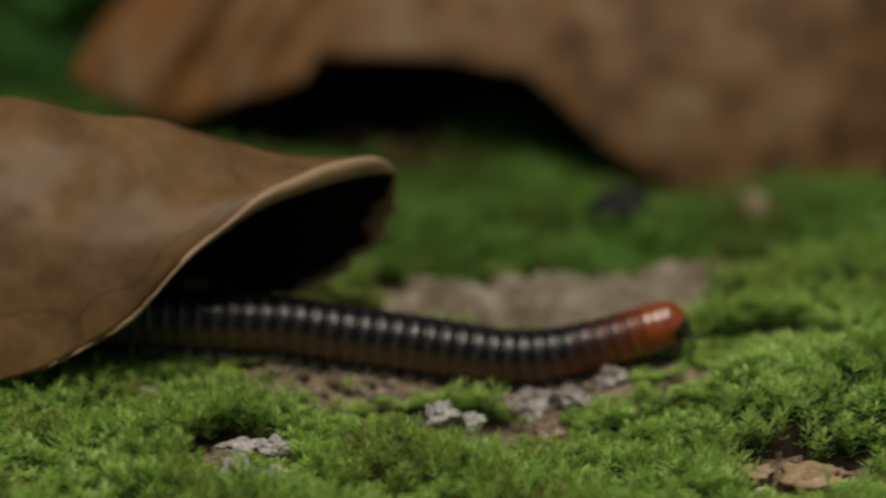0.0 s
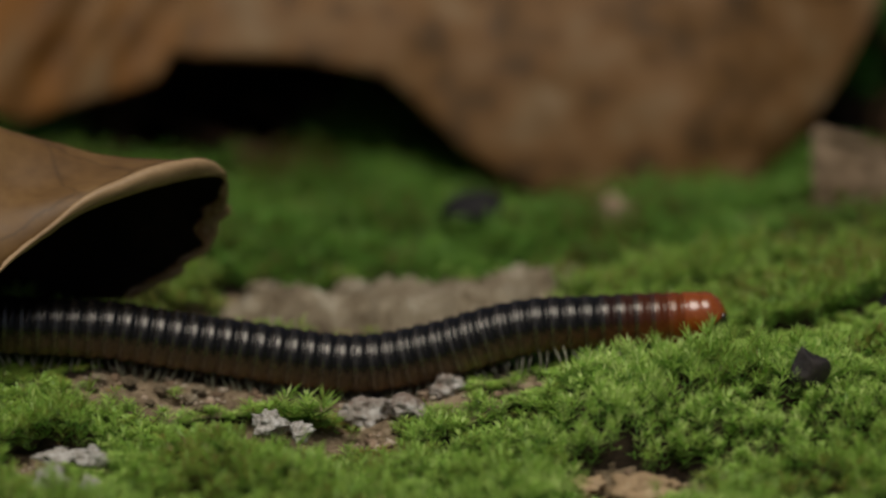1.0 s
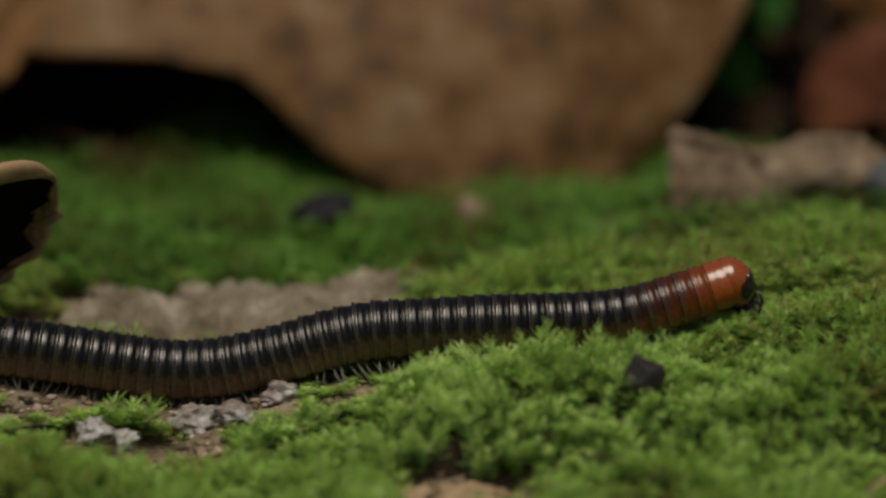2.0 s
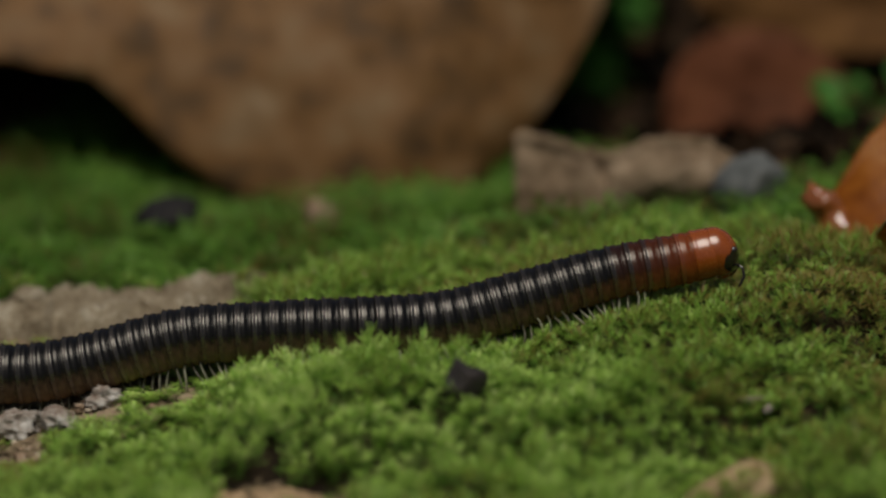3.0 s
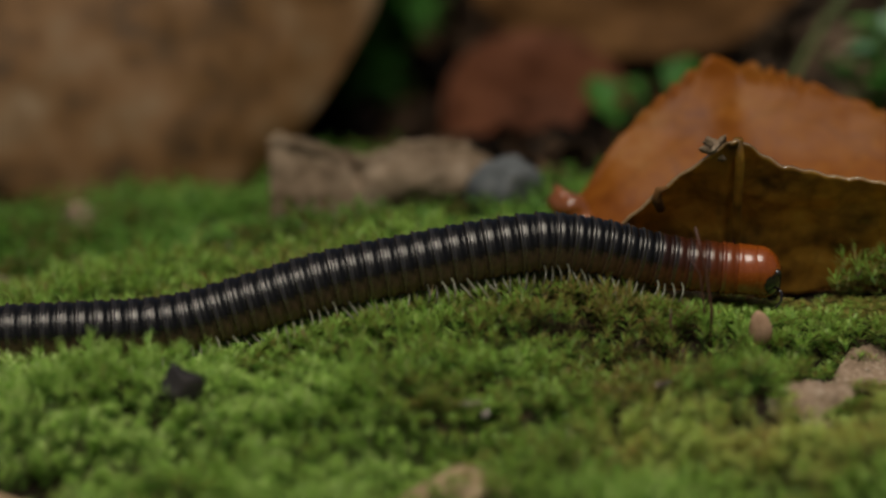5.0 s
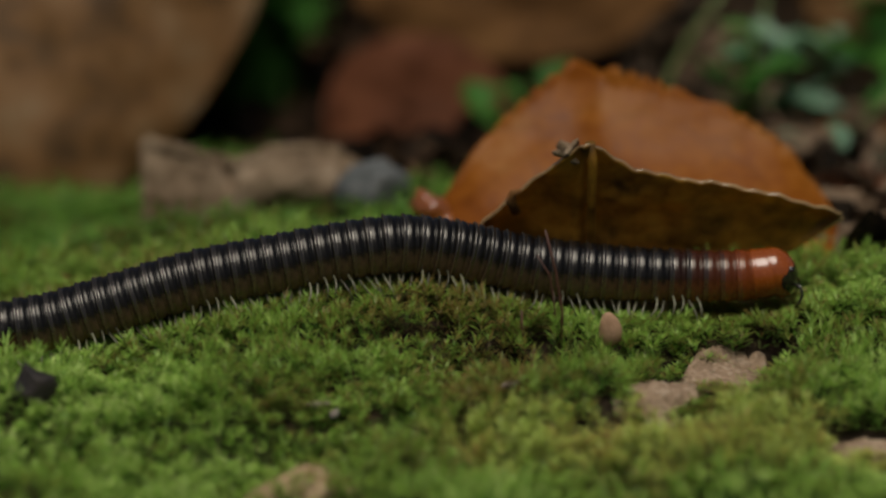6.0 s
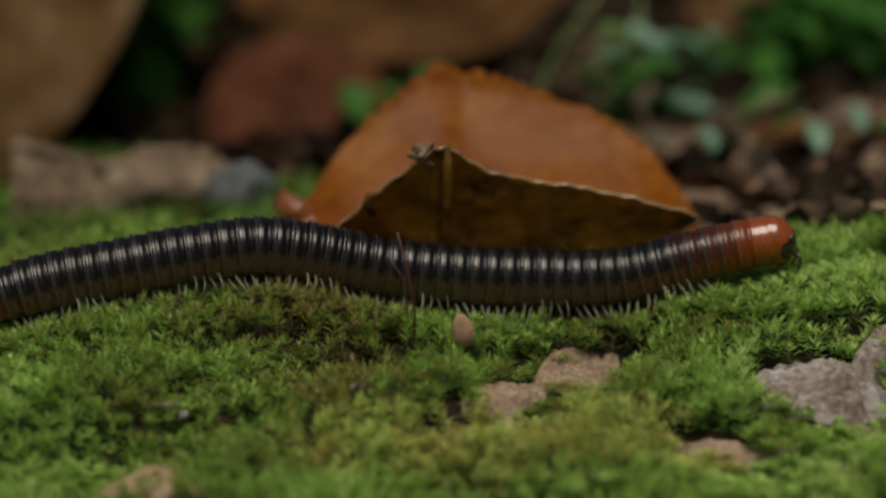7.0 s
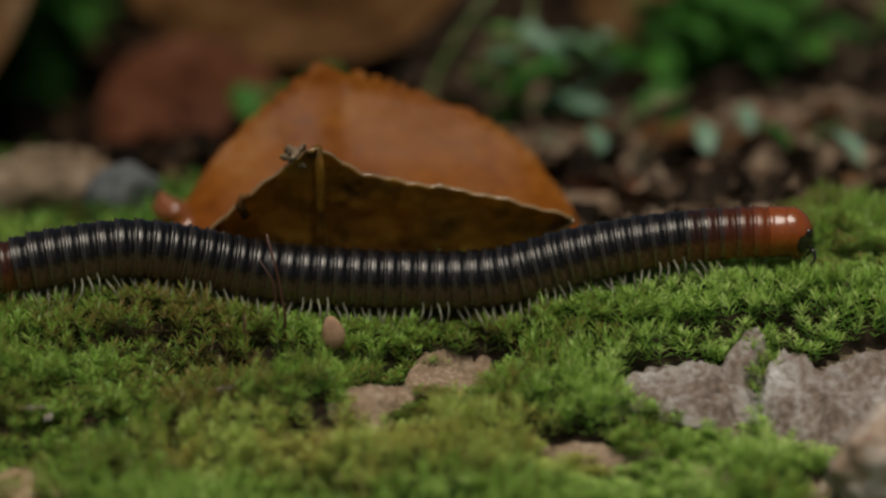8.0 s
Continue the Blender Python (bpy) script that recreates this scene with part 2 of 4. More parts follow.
def blend(a, b, k):
    return tuple(p + (q - p) * k for p, q in zip(a, b))


def shades(i):
    """Shell and ridge of ring i behind the neck: rust fading to black over the first dozen rings."""
    k, j = min(1, (i / 5) ** .5), min(1, i / 10)
    top, low = blend((0.13, 0.028, 0.005), (0.004, 0.0035, 0.0035), k), blend((0.33, 0.09, 0.016), (0.25, 0.155, 0.08), j)
    return [body_mat("shell", top, low, 0.24, 0.34), body_mat("ring_ridge", blend(top, (0.014, 0.011, 0.008), k), blend(low, (0.10, 0.06, 0.034), .5), 0.22, 1.0)]


SHADES = [shades(i) for i in range(13)]
M_HEAD = mat("orange_shell", [(0.19, 0.040, 0.004), (0.26, 0.06, 0.007)], 250, 0.25, 0.1, fine=2600, bump_dist=0.0001, coat=0.5)
M_FACE = mat("black_shell", [(0.008, 0.006, 0.006), (0.02, 0.014, 0.012)], 400, 0.1, 0.1, fine=2600, bump_dist=0.0001, coat=0.5)
M_LEG = mat("pale_leg", [(0.08, 0.075, 0.048), (0.15, 0.145, 0.095), (0.30, 0.29, 0.20)], 700, 0.3, 0, translucent=0.4, objrand=0.5)


# ---- mesh helpers ----
def mesh_np(name, verts, faces, smooth=True):
    me = bpy.data.meshes.new(name)
    me.from_pydata(np.asarray(verts, float).tolist(), [], faces if isinstance(faces, list) else faces.tolist())
    if smooth:
        me.polygons.foreach_set("use_smooth", np.ones(len(me.polygons), bool))
    me.update()
    return me


def grid_faces(nu, nv, close=False):
    out = []
    for i in range(nu - (0 if close else 1)):
        for j in range(nv - 1):
            a, b = i * nv + j, ((i + 1) % nu) * nv + j
            out.append((a, b, b + 1, a + 1))
    return out


def thing(name, me, material, label="", category="", group="", kind="", loc=None):
    ob = new(name, me)
    for m in (material if isinstance(material, (list, tuple)) else [material]):
        me.materials.append(m) if m.name not in me.materials else None
    if loc is not None:
        ob.location = loc
    return tagged(ob, label, category, group, kind)


def part(name, me, material, parent, label=""):
    ob = thing(name, me, material, label)
    ob.parent = parent
    return ob


def empty(name, loc, label, category, group=""):
    ob = new(name)
    ob.location = loc
    ob.empty_display_size = 0.01
    return tagged(ob, label, category, group)


def wob(p, scale, seed=0.0):
    """Smooth noise at points p (n, 3), in mm."""
    return np.array([noise.noise(Vector((x / scale + seed, y / scale - seed, z / scale + 2 * seed))) for x, y, z in p])


def sheet(name, fn, nu, nv, material, thick=0.4, parent=None, label="", wrinkle=0.6, wscale=14.0, seed=1.0, hole=None, **tags):
    """A thin curved sheet from fn(u, v) in mm, with real thickness."""
    u, v = [a.ravel() for a in np.meshgrid(np.linspace(0, 1, nu), np.linspace(0, 1, nv), indexing="ij")]
    p = np.stack(fn(u, v), 1)
    calm = 0.15 + 0.85 * np.clip(v * 4, 0, 1)
    p[:, 1] += calm * (wrinkle * wob(p, wscale, seed) + 0.35 * wrinkle * wob(p, wscale / 3, seed + 5))
    p[:, 2] += calm * 0.6 * wrinkle * wob(p, wscale * 0.8, seed + 9)
    f = grid_faces(nu, nv)
    if hole is not None:
        f = [q for q in f if not hole(u[list(q)].mean(), v[list(q)].mean())]
    me = mesh_np(name, p * MM, f)
    ob = part(name, me, material, parent, label) if parent else thing(name, me, material, label, **tags)
    if thick:
        so = ob.modifiers.new("thickness", "SOLIDIFY")
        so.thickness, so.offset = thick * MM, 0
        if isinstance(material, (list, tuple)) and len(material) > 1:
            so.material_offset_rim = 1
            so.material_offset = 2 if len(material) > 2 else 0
    return ob


def tube(points, radii, sides=6):
    """Vertices and faces of a tapered tube along points (mm)."""
    pts = np.asarray(points, float)
    tang = np.gradient(pts, axis=0)
    tang /= np.linalg.norm(tang, axis=1)[:, None] + 1e-12
    ref = np.array([0.0, 1.0, 0.1]) if abs(tang[0][1]) < 0.8 else np.array([1.0, 0.0, 0.1])
    vs = []
    for p, t, r in zip(pts, tang, radii):
        a = np.cross(t, ref)
        a /= np.linalg.norm(a)
        b = np.cross(t, a)
        vs += [p + r * (np.cos(k) * a + np.sin(k) * b) for k in np.arange(sides) * 2 * np.pi / sides]
    n = len(pts)
    f = [(i * sides + k, i * sides + (k + 1) % sides, (i + 1) * sides + (k + 1) % sides, (i + 1) * sides + k) for i in range(n - 1) for k in range(sides)]
    f += [tuple(range(sides))[::-1], tuple((n - 1) * sides + k for k in range(sides))]
    return np.array(vs), f


def rock_mesh(name, size, seed, cuts=7, rough=0.2, div=4):
    """A chipped stone: a ball cut by random planes, with noise on it. Size in mm, half axes."""
    bm = bmesh.new()
    bmesh.ops.create_icosphere(bm, subdivisions=div, radius=1.0)
    r = random.Random(seed)
    planes = [(Vector((r.uniform(-1, 1), r.uniform(-1, 1), r.uniform(-0.6, 1))).normalized(), r.uniform(0.55, 0.85)) for _ in range(cuts)]
    for v in bm.verts:
        for nrm, d in planes:
            k = v.co.dot(nrm)
            if k > d:
                v.co -= nrm * (k - d) * 0.9
        q = v.co + Vector((seed * 1.7, 0, seed))
        v.co *= 1 + rough * (noise.noise(q * 1.7) + 0.5 * noise.noise(q * 4) - 0.45 * abs(noise.noise(q * 7)) + 0.3 * noise.noise(q * 15))
        v.co = Vector((v.co.x * size[0], v.co.y * size[1], v.co.z * size[2])) * MM
    me = bpy.data.meshes.new(name)
    bm.to_mesh(me)
    bm.free()
    me.polygons.foreach_set("use_smooth", np.ones(len(me.polygons), bool))
    return me


# ---- the lie of the land (mm) ----
GX = [-120, -60, -30, 0, 15, 40, 60, 100, 130, 165, 190, 215, 235, 260, 300, 340]
LINES = [
    (-400, [-14] * 16),
    (-90, [-9] * 16),
    (-50, [-6, -6, -7, -9, -9.5, -9, -10, -8, -8, -6, -1.5, -.5, -1, -3, -5, -5]),
    (-38, [-5, -5.5, -7.5, -11, -11.5, -9.5, -4, -1, 0, 1.5, 3, 3.5, 3, .5, -1, -1]),
    (-25, [-4, -5, -6.5, -9.8, -10.4, -7.5, 0, 2.8, 2.6, 2, -1.5, -2.5, -1, 3, 5, 5]),
    (-8, [-2, -2.5, -3.2, -7.4, -9.1, -4.3, -1.8, .6, 5.2, 9.5, 5, 3.5, 4, 10, 13.5, 13.5]),
    (0, [-2, -1.5, -2.4, -7.2, -9.1, -4, -1, 0, 7, 12, 8, 5.5, 6, 12, 14.2, 14.5]),
    (10, [-2, -1.5, -2.4, -7.2, -9.1, -4.5, -1.5, -.5, 6, 11, 7, 4.5, 5, 11, 14, 14.5]),
    (25, [-2, -2, -5, -9, -9, -7, -4, -1, 4, 6, 3, 2, 2, 6, 12, 12]),
    (90, [-8, -8, -8, -9, -10, -10, -9, -4, -1, 0, 0, 0, 0, 1, 2, 2]),
    (140, [-10, -10, -11, -13, -14, -15, -16, -14, -7, -5, -3, -3, -3, -3, -3, -3]),
    (165, [-10, -10, -11, -12, -12, -12, -12, -14, -18, -19, -14, -6, -5, -4, -4, -4]),
    (220, [-8, -8, -9, -9, -9, -9, -9, -8, -7, -5, -4, -4, -4, -4, -3, -3]),
    (300, [4, 3, 2, 2, 2, 2, 2, 2, 2, 2, 2, 2, 2, 2, 2, 2]),
    (600, [10] * 16),
]


PITS = [(192, -9, 8, 5, 9), (233, 0, 6, 5, 9)]     # small hollows: x, y, half widths, depth


def side(x):
    """How far behind y = 0 the animal's track runs at x."""
    return np.interp(x, [80, 190], [0, 12])


def height(x, y, bumps=True):
    """The soil's height at x, y (arrays, mm)."""
    x, y = np.asarray(x, float), np.asarray(y, float)
    yy = y - side(x)
    ys = np.array([r[0] for r in LINES])
    tab = np.array([np.interp(x.ravel(), GX, r[1]) for r in LINES])
    k = np.clip(np.searchsorted(ys, yy.ravel()) - 1, 0, len(ys) - 2)
    f = np.clip((yy.ravel() - ys[k]) / (ys[k + 1] - ys[k]), 0, 1)
    f = f * f * (3 - 2 * f)
    idx = np.arange(x.size)
    z = tab[k, idx] * (1 - f) + tab[k + 1, idx] * f
    if bumps:
        fade = np.clip((np.abs(yy.ravel()) - 3) / 9, 0.25, 1)
        z = z + fade * (1.3 * np.sin(x.ravel() / 5.3 + 1.7 * np.sin(y.ravel() / 7.1)) * np.sin(y.ravel() / 6.1 + 1.3 * np.sin(x.ravel() / 8.7 + 1)) + 0.8 * np.sin(x.ravel() / 2.9 + 2 * np.sin(y.ravel() / 4.3)) * np.sin(y.ravel() / 2.3))
    for cx, cy, a, b, deep in PITS:
        z = z - deep * np.exp(-((x.ravel() - cx) / a) ** 2 - ((y.ravel() - cy) / b) ** 2)
    return z.reshape(x.shape)


# bare soil: centre x, y, half lengths, turn (degrees)
BARE = [(4, -7, 44, 12, 0), (-22, -11, 17, 9, 0), (8, -22, 16, 8, 0), (22, 42, 40, 20, 0), (67, -53, 12, 8, 0), (-38, -44, 9, 7, 20), (221, -15, 19, 7, 38), (257, -40, 17, 4.2, -10),
        (272, -20, 12, 9, 0), (306, -24, 22, 14, 0), (304, -52, 13, 16, 0), (22, -10, 12, 5, 0), (70, 118, 5, 7, 0), (302, 118, 62, 36, 0),
        (118, 100, 26, 7, 0), (-110, 150, 30, 20, 0), (264, 76, 24, 14, 0)]


def bare(x, y):
    """1 where the soil lies bare, 0 under moss."""
    x, y = np.asarray(x, float), np.asarray(y, float)
    out = np.zeros(x.shape)
    wig = 0.28 * np.sin(x / 3.1 + 2 * np.sin(y / 4.7)) + 0.25 * np.sin(y / 2.7 + 1.5 * np.sin(x / 5.1))
    for cx, cy, a, b, r in BARE:
        c, s = math.cos(radians(r)), math.sin(radians(r))
        dx, dy = x - cx, y - cy
        d = np.hypot((c * dx + s * dy) / a, (-s * dx + c * dy) / b)
        out = np.maximum(out, np.clip((1.12 - d + wig * 0.5) / 0.2, 0, 1))
    return out


# ---- ground: one sheet out to the horizon ----
def build_ground():
    far = np.array([40, 90, 200, 500, 1300, 4000, 12000, 40000.0])
    gx = np.concatenate([-130 - far[::-1], np.arange(-130, 345, 1.25), 345 + far])
    gy = np.concatenate([-100 - far[::-1], np.arange(-100, 75, 1.1), np.arange(75, 310, 2.6), 310 + far])
    x, y = [a.ravel() for a in np.meshgrid(gx, gy, indexing="ij")]
    z = height(x, y)
    b = bare(x, y)
    near = (np.abs(x - 107) < 240) & (np.abs(y - 100) < 215)
    z = z - 0.8 * b
    rough_ = np.zeros(x.shape)
    sel = near & (b > 0.05)
    p = np.stack([x[sel], y[sel], 0 * x[sel]], 1)
    rough_[sel] = 1.1 * wob(p, 5.5, 3) + 0.7 * wob(p, 2.4, 7)
    z = z + rough_ * b
    me = mesh_np("ground", np.stack([x, y, z], 1) * MM, grid_faces(len(gx), len(gy)))
    me.materials.append(M_SOIL)
    me.materials.append(M_HUMUSSHADE)
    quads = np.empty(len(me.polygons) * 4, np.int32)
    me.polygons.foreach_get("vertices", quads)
    # faces under moss get the humus with shade in its colour
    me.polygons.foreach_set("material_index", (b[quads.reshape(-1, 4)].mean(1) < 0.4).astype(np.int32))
    return thing("ground", me, M_SOIL, "sandy brown forest soil under moss, bare in patches", "ground", kind="structure")


ground = build_ground()

# the animal's track: height of its axis along x (mm)
TX = [-150, -60, -31, -20, -9, 1, 12, 18, 23, 34, 39, 45, 50, 60, 70, 80, 92, 100, 108, 114, 121, 129, 140, 150, 161, 166, 171, 177, 184, 193, 203, 213, 227, 236, 241, 248, 259, 270, 280, 300, 330]
TZ = [6, 6, 4.5, 2.6, 1.0, -.7, -2.3, -2.3, -1.6, 1.0, 2.8, 4.5, 5.5, 6.1, 6.7, 7.1, 7.3, 8.3, 10.7, 12.2, 14.4, 16.3, 18, 19.8, 21.2, 21.6, 20.9, 19.8, 17.8, 15.9, 15, 14.4, 14.1, 14.8, 16.2, 18.3, 21, 22.7, 23.6, 24, 24]


def smooth(a, n):
    k = np.ones(n) / n
    return np.convolve(np.pad(a, n // 2, mode="edge"), k, mode="valid")[:len(a)]


PX = np.arange(-150, 330, 0.5)
PZ = smooth(np.interp(PX, TX, TZ), 13)
PY = smooth(side(PX), 25)
PS = np.concatenate([[0], np.cumsum(np.hypot(np.hypot(np.diff(PX), np.diff(PY)), np.diff(PZ)))])


def moss_end(x):
    """Where the moss gives way to litter darkened in place of shade."""
    return 180 + 25 * np.sin(x / 17) + 12 * np.sin(x / 6.1) - 85 * np.exp(-((x - 152) / 30) ** 2) - 135 * np.clip((x - 226) / 18, 0, 1)


# ---- moss: leafy star-shaped shoots ----
def shoot(r, levels):
    """One shoot of height 1 as leaves of four corners: base, two sides, tip."""
    leaves = []
    for hz, count, elev, length, width in levels:
        turn = r.uniform(0, 2 * math.pi)
        for k in range(count):
            a = turn + 2 * math.pi * k / count + r.uniform(-0.3, 0.3)
            e = radians(elev + r.uniform(-14, 14))
            ln = length * r.uniform(0.75, 1.2)
            d = np.array([math.cos(a) * math.cos(e), math.sin(a) * math.cos(e), math.sin(e)])
            w = np.array([-math.sin(a), math.cos(a), 0]) * width / 2
            base = np.array([0, 0, hz])
            midp = base + d * ln * 0.45
            tip = base + d * ln + np.array([0, 0, -0.10 * ln])
            leaves.append(np.stack([base, midp + w, midp - w, tip]))
    return np.concatenate(leaves)


NEAR_LEVELS = [(0.34, 4, 28, 0.42, 0.075), (0.60, 6, 32, 0.48, 0.07), (0.86, 9, 34, 0.54, 0.062), (1.0, 8, 58, 0.50, 0.055)]
FAR_LEVELS = [(0.40, 4, 18, 0.55, 0.13), (0.74, 6, 24, 0.54, 0.13), (0.95, 5, 55, 0.42, 0.11)]


def moss_bed(name, x0, x1, y0, y1, pitch, size, levels, seed, label, keep=None, material=None, cover=False):
    r = random.Random(seed)
    g = np.random.default_rng(seed)
    kinds = [shoot(r, levels) for _ in range(10)]
    nx, ny = int((x1 - x0) / pitch), int((y1 - y0) / pitch)
    x, y = [a.ravel() for a in np.meshgrid(np.arange(nx) * pitch + x0, np.arange(ny) * pitch + y0, indexing="ij")]
    x = x + g.uniform(-0.75, 0.75, x.size) * pitch
    y = y + g.uniform(-0.75, 0.75, y.size) * pitch
    ok = g.random(x.size) > (0 if cover else bare(x, y) * 0.985)
    if keep is not None:
        ok &= keep(x, y)
    for cx, cy, share in ((193, -11, .4), (233, -2, .08), (206, -9, .5)):      # thin growth over the hollows
        ok &= (np.hypot((x - cx) / 7.5, (y - cy) / 5) > 1) | (g.random(x.size) < share)
    x, y = x[ok], y[ok]
    z = height(x, y)
    tall = size * g.uniform(0.6, 1.25, x.size) * (1 + 0.25 * np.sin(x / 9 + 2 * np.sin(y / 11)))
    tall = tall * (1 if cover else 1 - 0.62 * np.maximum(np.maximum(bare(x + 1.5, y + 1.5), 0.95 * bare(x, y + 7)), 0.8 * bare(x, y + 13)))
    # trodden low where the animal passes
    yy = y - side(x)
    room = np.interp(x, PX, PZ) - 5.9 - z
    track = np.abs(yy) < 7.5
    tall = np.where(track, np.minimum(tall, np.maximum(room - 1.2, 0.8)), tall)
    flank = (yy <= -7.5) & (yy > -17) & ((x < 52) | (x > 94))
    gap = ((x > 222) & (x < 242)) | (x < 94)
    tall = np.where(flank & gap, np.minimum(tall, np.maximum(room - 1.0 + .12 * (-yy - 7.5), 1.2)), tall)
    tall = np.where(flank & ~gap, np.clip(tall, np.clip(.75 * room, 1, 7) * (1 - .5 * bare(x, y)), np.maximum(room + .8, 1.5)), tall)
    under = track & (yy < -1.5) & ~gap & (not cover)
    tall = np.where(under, np.clip(tall, np.clip(room - .6, .8, 7.5) * (1 - .6 * bare(x, y)), np.maximum(room, .8)), tall)
    wide = size * g.uniform(0.8, 1.15, x.size)
    turn = g.uniform(0, 2 * np.pi, x.size)
    lean_x, lean_y = g.normal(0, 0.22, x.size), g.normal(-0.08, 0.22, x.size)
    pick = g.integers(0, 10, x.size)
    vs = []
    for k, tpl in enumerate(kinds):
        s = np.nonzero(pick == k)[0]
        c, sn = np.cos(turn[s])[:, None], np.sin(turn[s])[:, None]
        tx, ty, tz = tpl[:, 0][None], tpl[:, 1][None], tpl[:, 2][None]
        zz = tz * tall[s][:, None]
        xx = (c * tx - sn * ty) * wide[s][:, None] + lean_x[s][:, None] * zz + x[s][:, None]
        yv = (sn * tx + c * ty) * wide[s][:, None] + lean_y[s][:, None] * zz + y[s][:, None]
        vs.append(np.stack([xx, yv, zz + z[s][:, None] - 0.3], 2).reshape(-1, 3))
    v = np.concatenate(vs) * MM
    n = len(v) // 4
    tri = np.array([[0, 1, 2], [1, 3, 2]])
    f = (np.arange(n)[:, None, None] * 4 + tri[None]).reshape(-1, 3)
    me = bpy.data.meshes.new(name)
    me.vertices.add(len(v))
    me.vertices.foreach_set("co", v.astype(np.float32).ravel())
    me.loops.add(f.size)
    me.loops.foreach_set("vertex_index", f.astype(np.int32).ravel())
    me.polygons.add(len(f))
    me.polygons.foreach_set("loop_start", np.arange(len(f), dtype=np.int32) * 3)
    me.update(calc_edges=True)
    ob = thing(name, me, material or M_MOSS, label, "moss", kind="stuff")
    if material is None:
        me.materials.append(M_MOSSTIP)
        low = levels[0][1] + levels[1][1]
        per = sum(q[1] for q in levels)
        tip = (np.arange(n) % per) >= low
        me.polygons.foreach_set("material_index", np.repeat(tip, 2).astype(np.int32))
    return ob


def litter_lip(x, y):
    """Where the dry litter comes close behind the animal's track."""
    return (x > 238) & (x < 290) & (y > 40 + 5 * np.sin(x / 4.7))


def under_leaf(x, y):
    """Bare ground under the folded leaf, its dark humus standing for shade."""
    return (x > 180) & (x < 222) & (y > 19 + 2 * np.sin(x / 3.1))


def cushion(x, y):
    """Inside the cushion of yellower moss."""
    return np.hypot((x - 215) / 42, (y + 43) / 11) + .16 * np.sin(x / 3.3) * np.sin(y / 2.1) < 1


moss_bed("moss", -125, 340, -95, 62, 2.05, 5.6, NEAR_LEVELS, 11, "bright green carpet of star-shaped moss shoots on soil", keep=lambda x, y: ~cushion(x, y) & ~litter_lip(x, y) & ~under_leaf(x, y))
moss_bed("moss", -160, 390, 62, 215, 2.3, 5.6, FAR_LEVELS, 12, "green moss carpet with olive patches on the forest floor",
         keep=lambda x, y: y < moss_end(x), material=M_MOSSFAR)
ROUGH_LEVELS = [(0.4, 3, 20, 0.6, 0.3), (0.8, 4, 35, 0.55, 0.28)]
moss_bed("moss", -620, 830, -520, 700, 8.5, 9.0, ROUGH_LEVELS, 17, "patchy green moss carpet running out over the forest floor", material=M_MOSSFAR,
         keep=lambda x, y: ((x < -120) | (x > 335) | (y < -90) | (y > 300)) & (np.hypot(x - 107, y - 60) / 520 + .35 * np.sin(x / 41 + 2 * np.sin(y / 63)) * np.sin(y / 37) < .95))
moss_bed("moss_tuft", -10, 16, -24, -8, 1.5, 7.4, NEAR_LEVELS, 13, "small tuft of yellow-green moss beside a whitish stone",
         keep=lambda x, y: np.hypot((x - 4) / 8.5, (y + 16) / 4) < 1, cover=True)
moss_bed("moss_tuft", 245, 275, -52, -32, 1.8, 5.5, NEAR_LEVELS, 14, "tuft of green moss growing in front of a rock",
         keep=lambda x, y: np.hypot((x - 264) / 8, (y + 40) / 5) < 1, cover=True)
moss_bed("moss_mound", -170, -55, 195, 300, 2.4, 8.0, FAR_LEVELS, 15, "mound of green moss behind the dead leaves, darkened as in shade", cover=True, material=M_MOUND)
moss_bed("moss_mound", 98, 138, 200, 290, 2.4, 9.0, FAR_LEVELS, 16, "mound of green moss between the dead leaves, darkened as in shade", cover=True, material=M_MOUND)


moss_bed("moss_cushion", 168, 262, -56, -30, 2.2, 5.8, NEAR_LEVELS, 18, "cushion of bright yellow-green moss in front of the hollow", material=M_MOSSGOLD,
         keep=cushion)


def build_gravel():
    r = np.random.default_rng(5)
    bm = bmesh.new()
    bmesh.ops.create_icosphere(bm, subdivisions=1, radius=1.0)
    base = np.array([v.co[:] for v in bm.verts])
    tri = np.array([[v.index for v in f.verts] for f in bm.faces])
    bm.free()
    vs, fs, n = [], [], 0
    for _ in range(22000):
        x, y = r.uniform(-100, 335), r.uniform(-90, 150)
        if bare([x], [y])[0] < 0.5 or n > 2600:
            continue
        s = 0.25 + 0.9 * r.random() ** 3
        p = base * (1 + 0.35 * r.normal(size=(len(base), 1))).clip(0.5, 1.5) * s * [1.2, 1, 0.7]
        a = r.uniform(0, 6.28)
        p = p @ np.array([[math.cos(a), math.sin(a), 0], [-math.sin(a), math.cos(a), 0], [0, 0, 1]])
        vs.append(p + [x, y, height([x], [y])[0] - 0.5])
        fs.append(tri + n * len(base))
        n += 1
    me = mesh_np("gravel", np.concatenate(vs) * MM, np.concatenate(fs))
    return thing("gravel", me, M_GRIT, "crumbs of pale sandy soil and grit on bare ground", "gravel", kind="stuff")


M_GRIT = mat("grit", [(0.12, 0.08, 0.05), (0.26, 0.18, 0.12), (0.42, 0.35, 0.27)], 200, 0.9, 0.4, fine=1500, island=0.6, spec=0.2)
build_gravel()


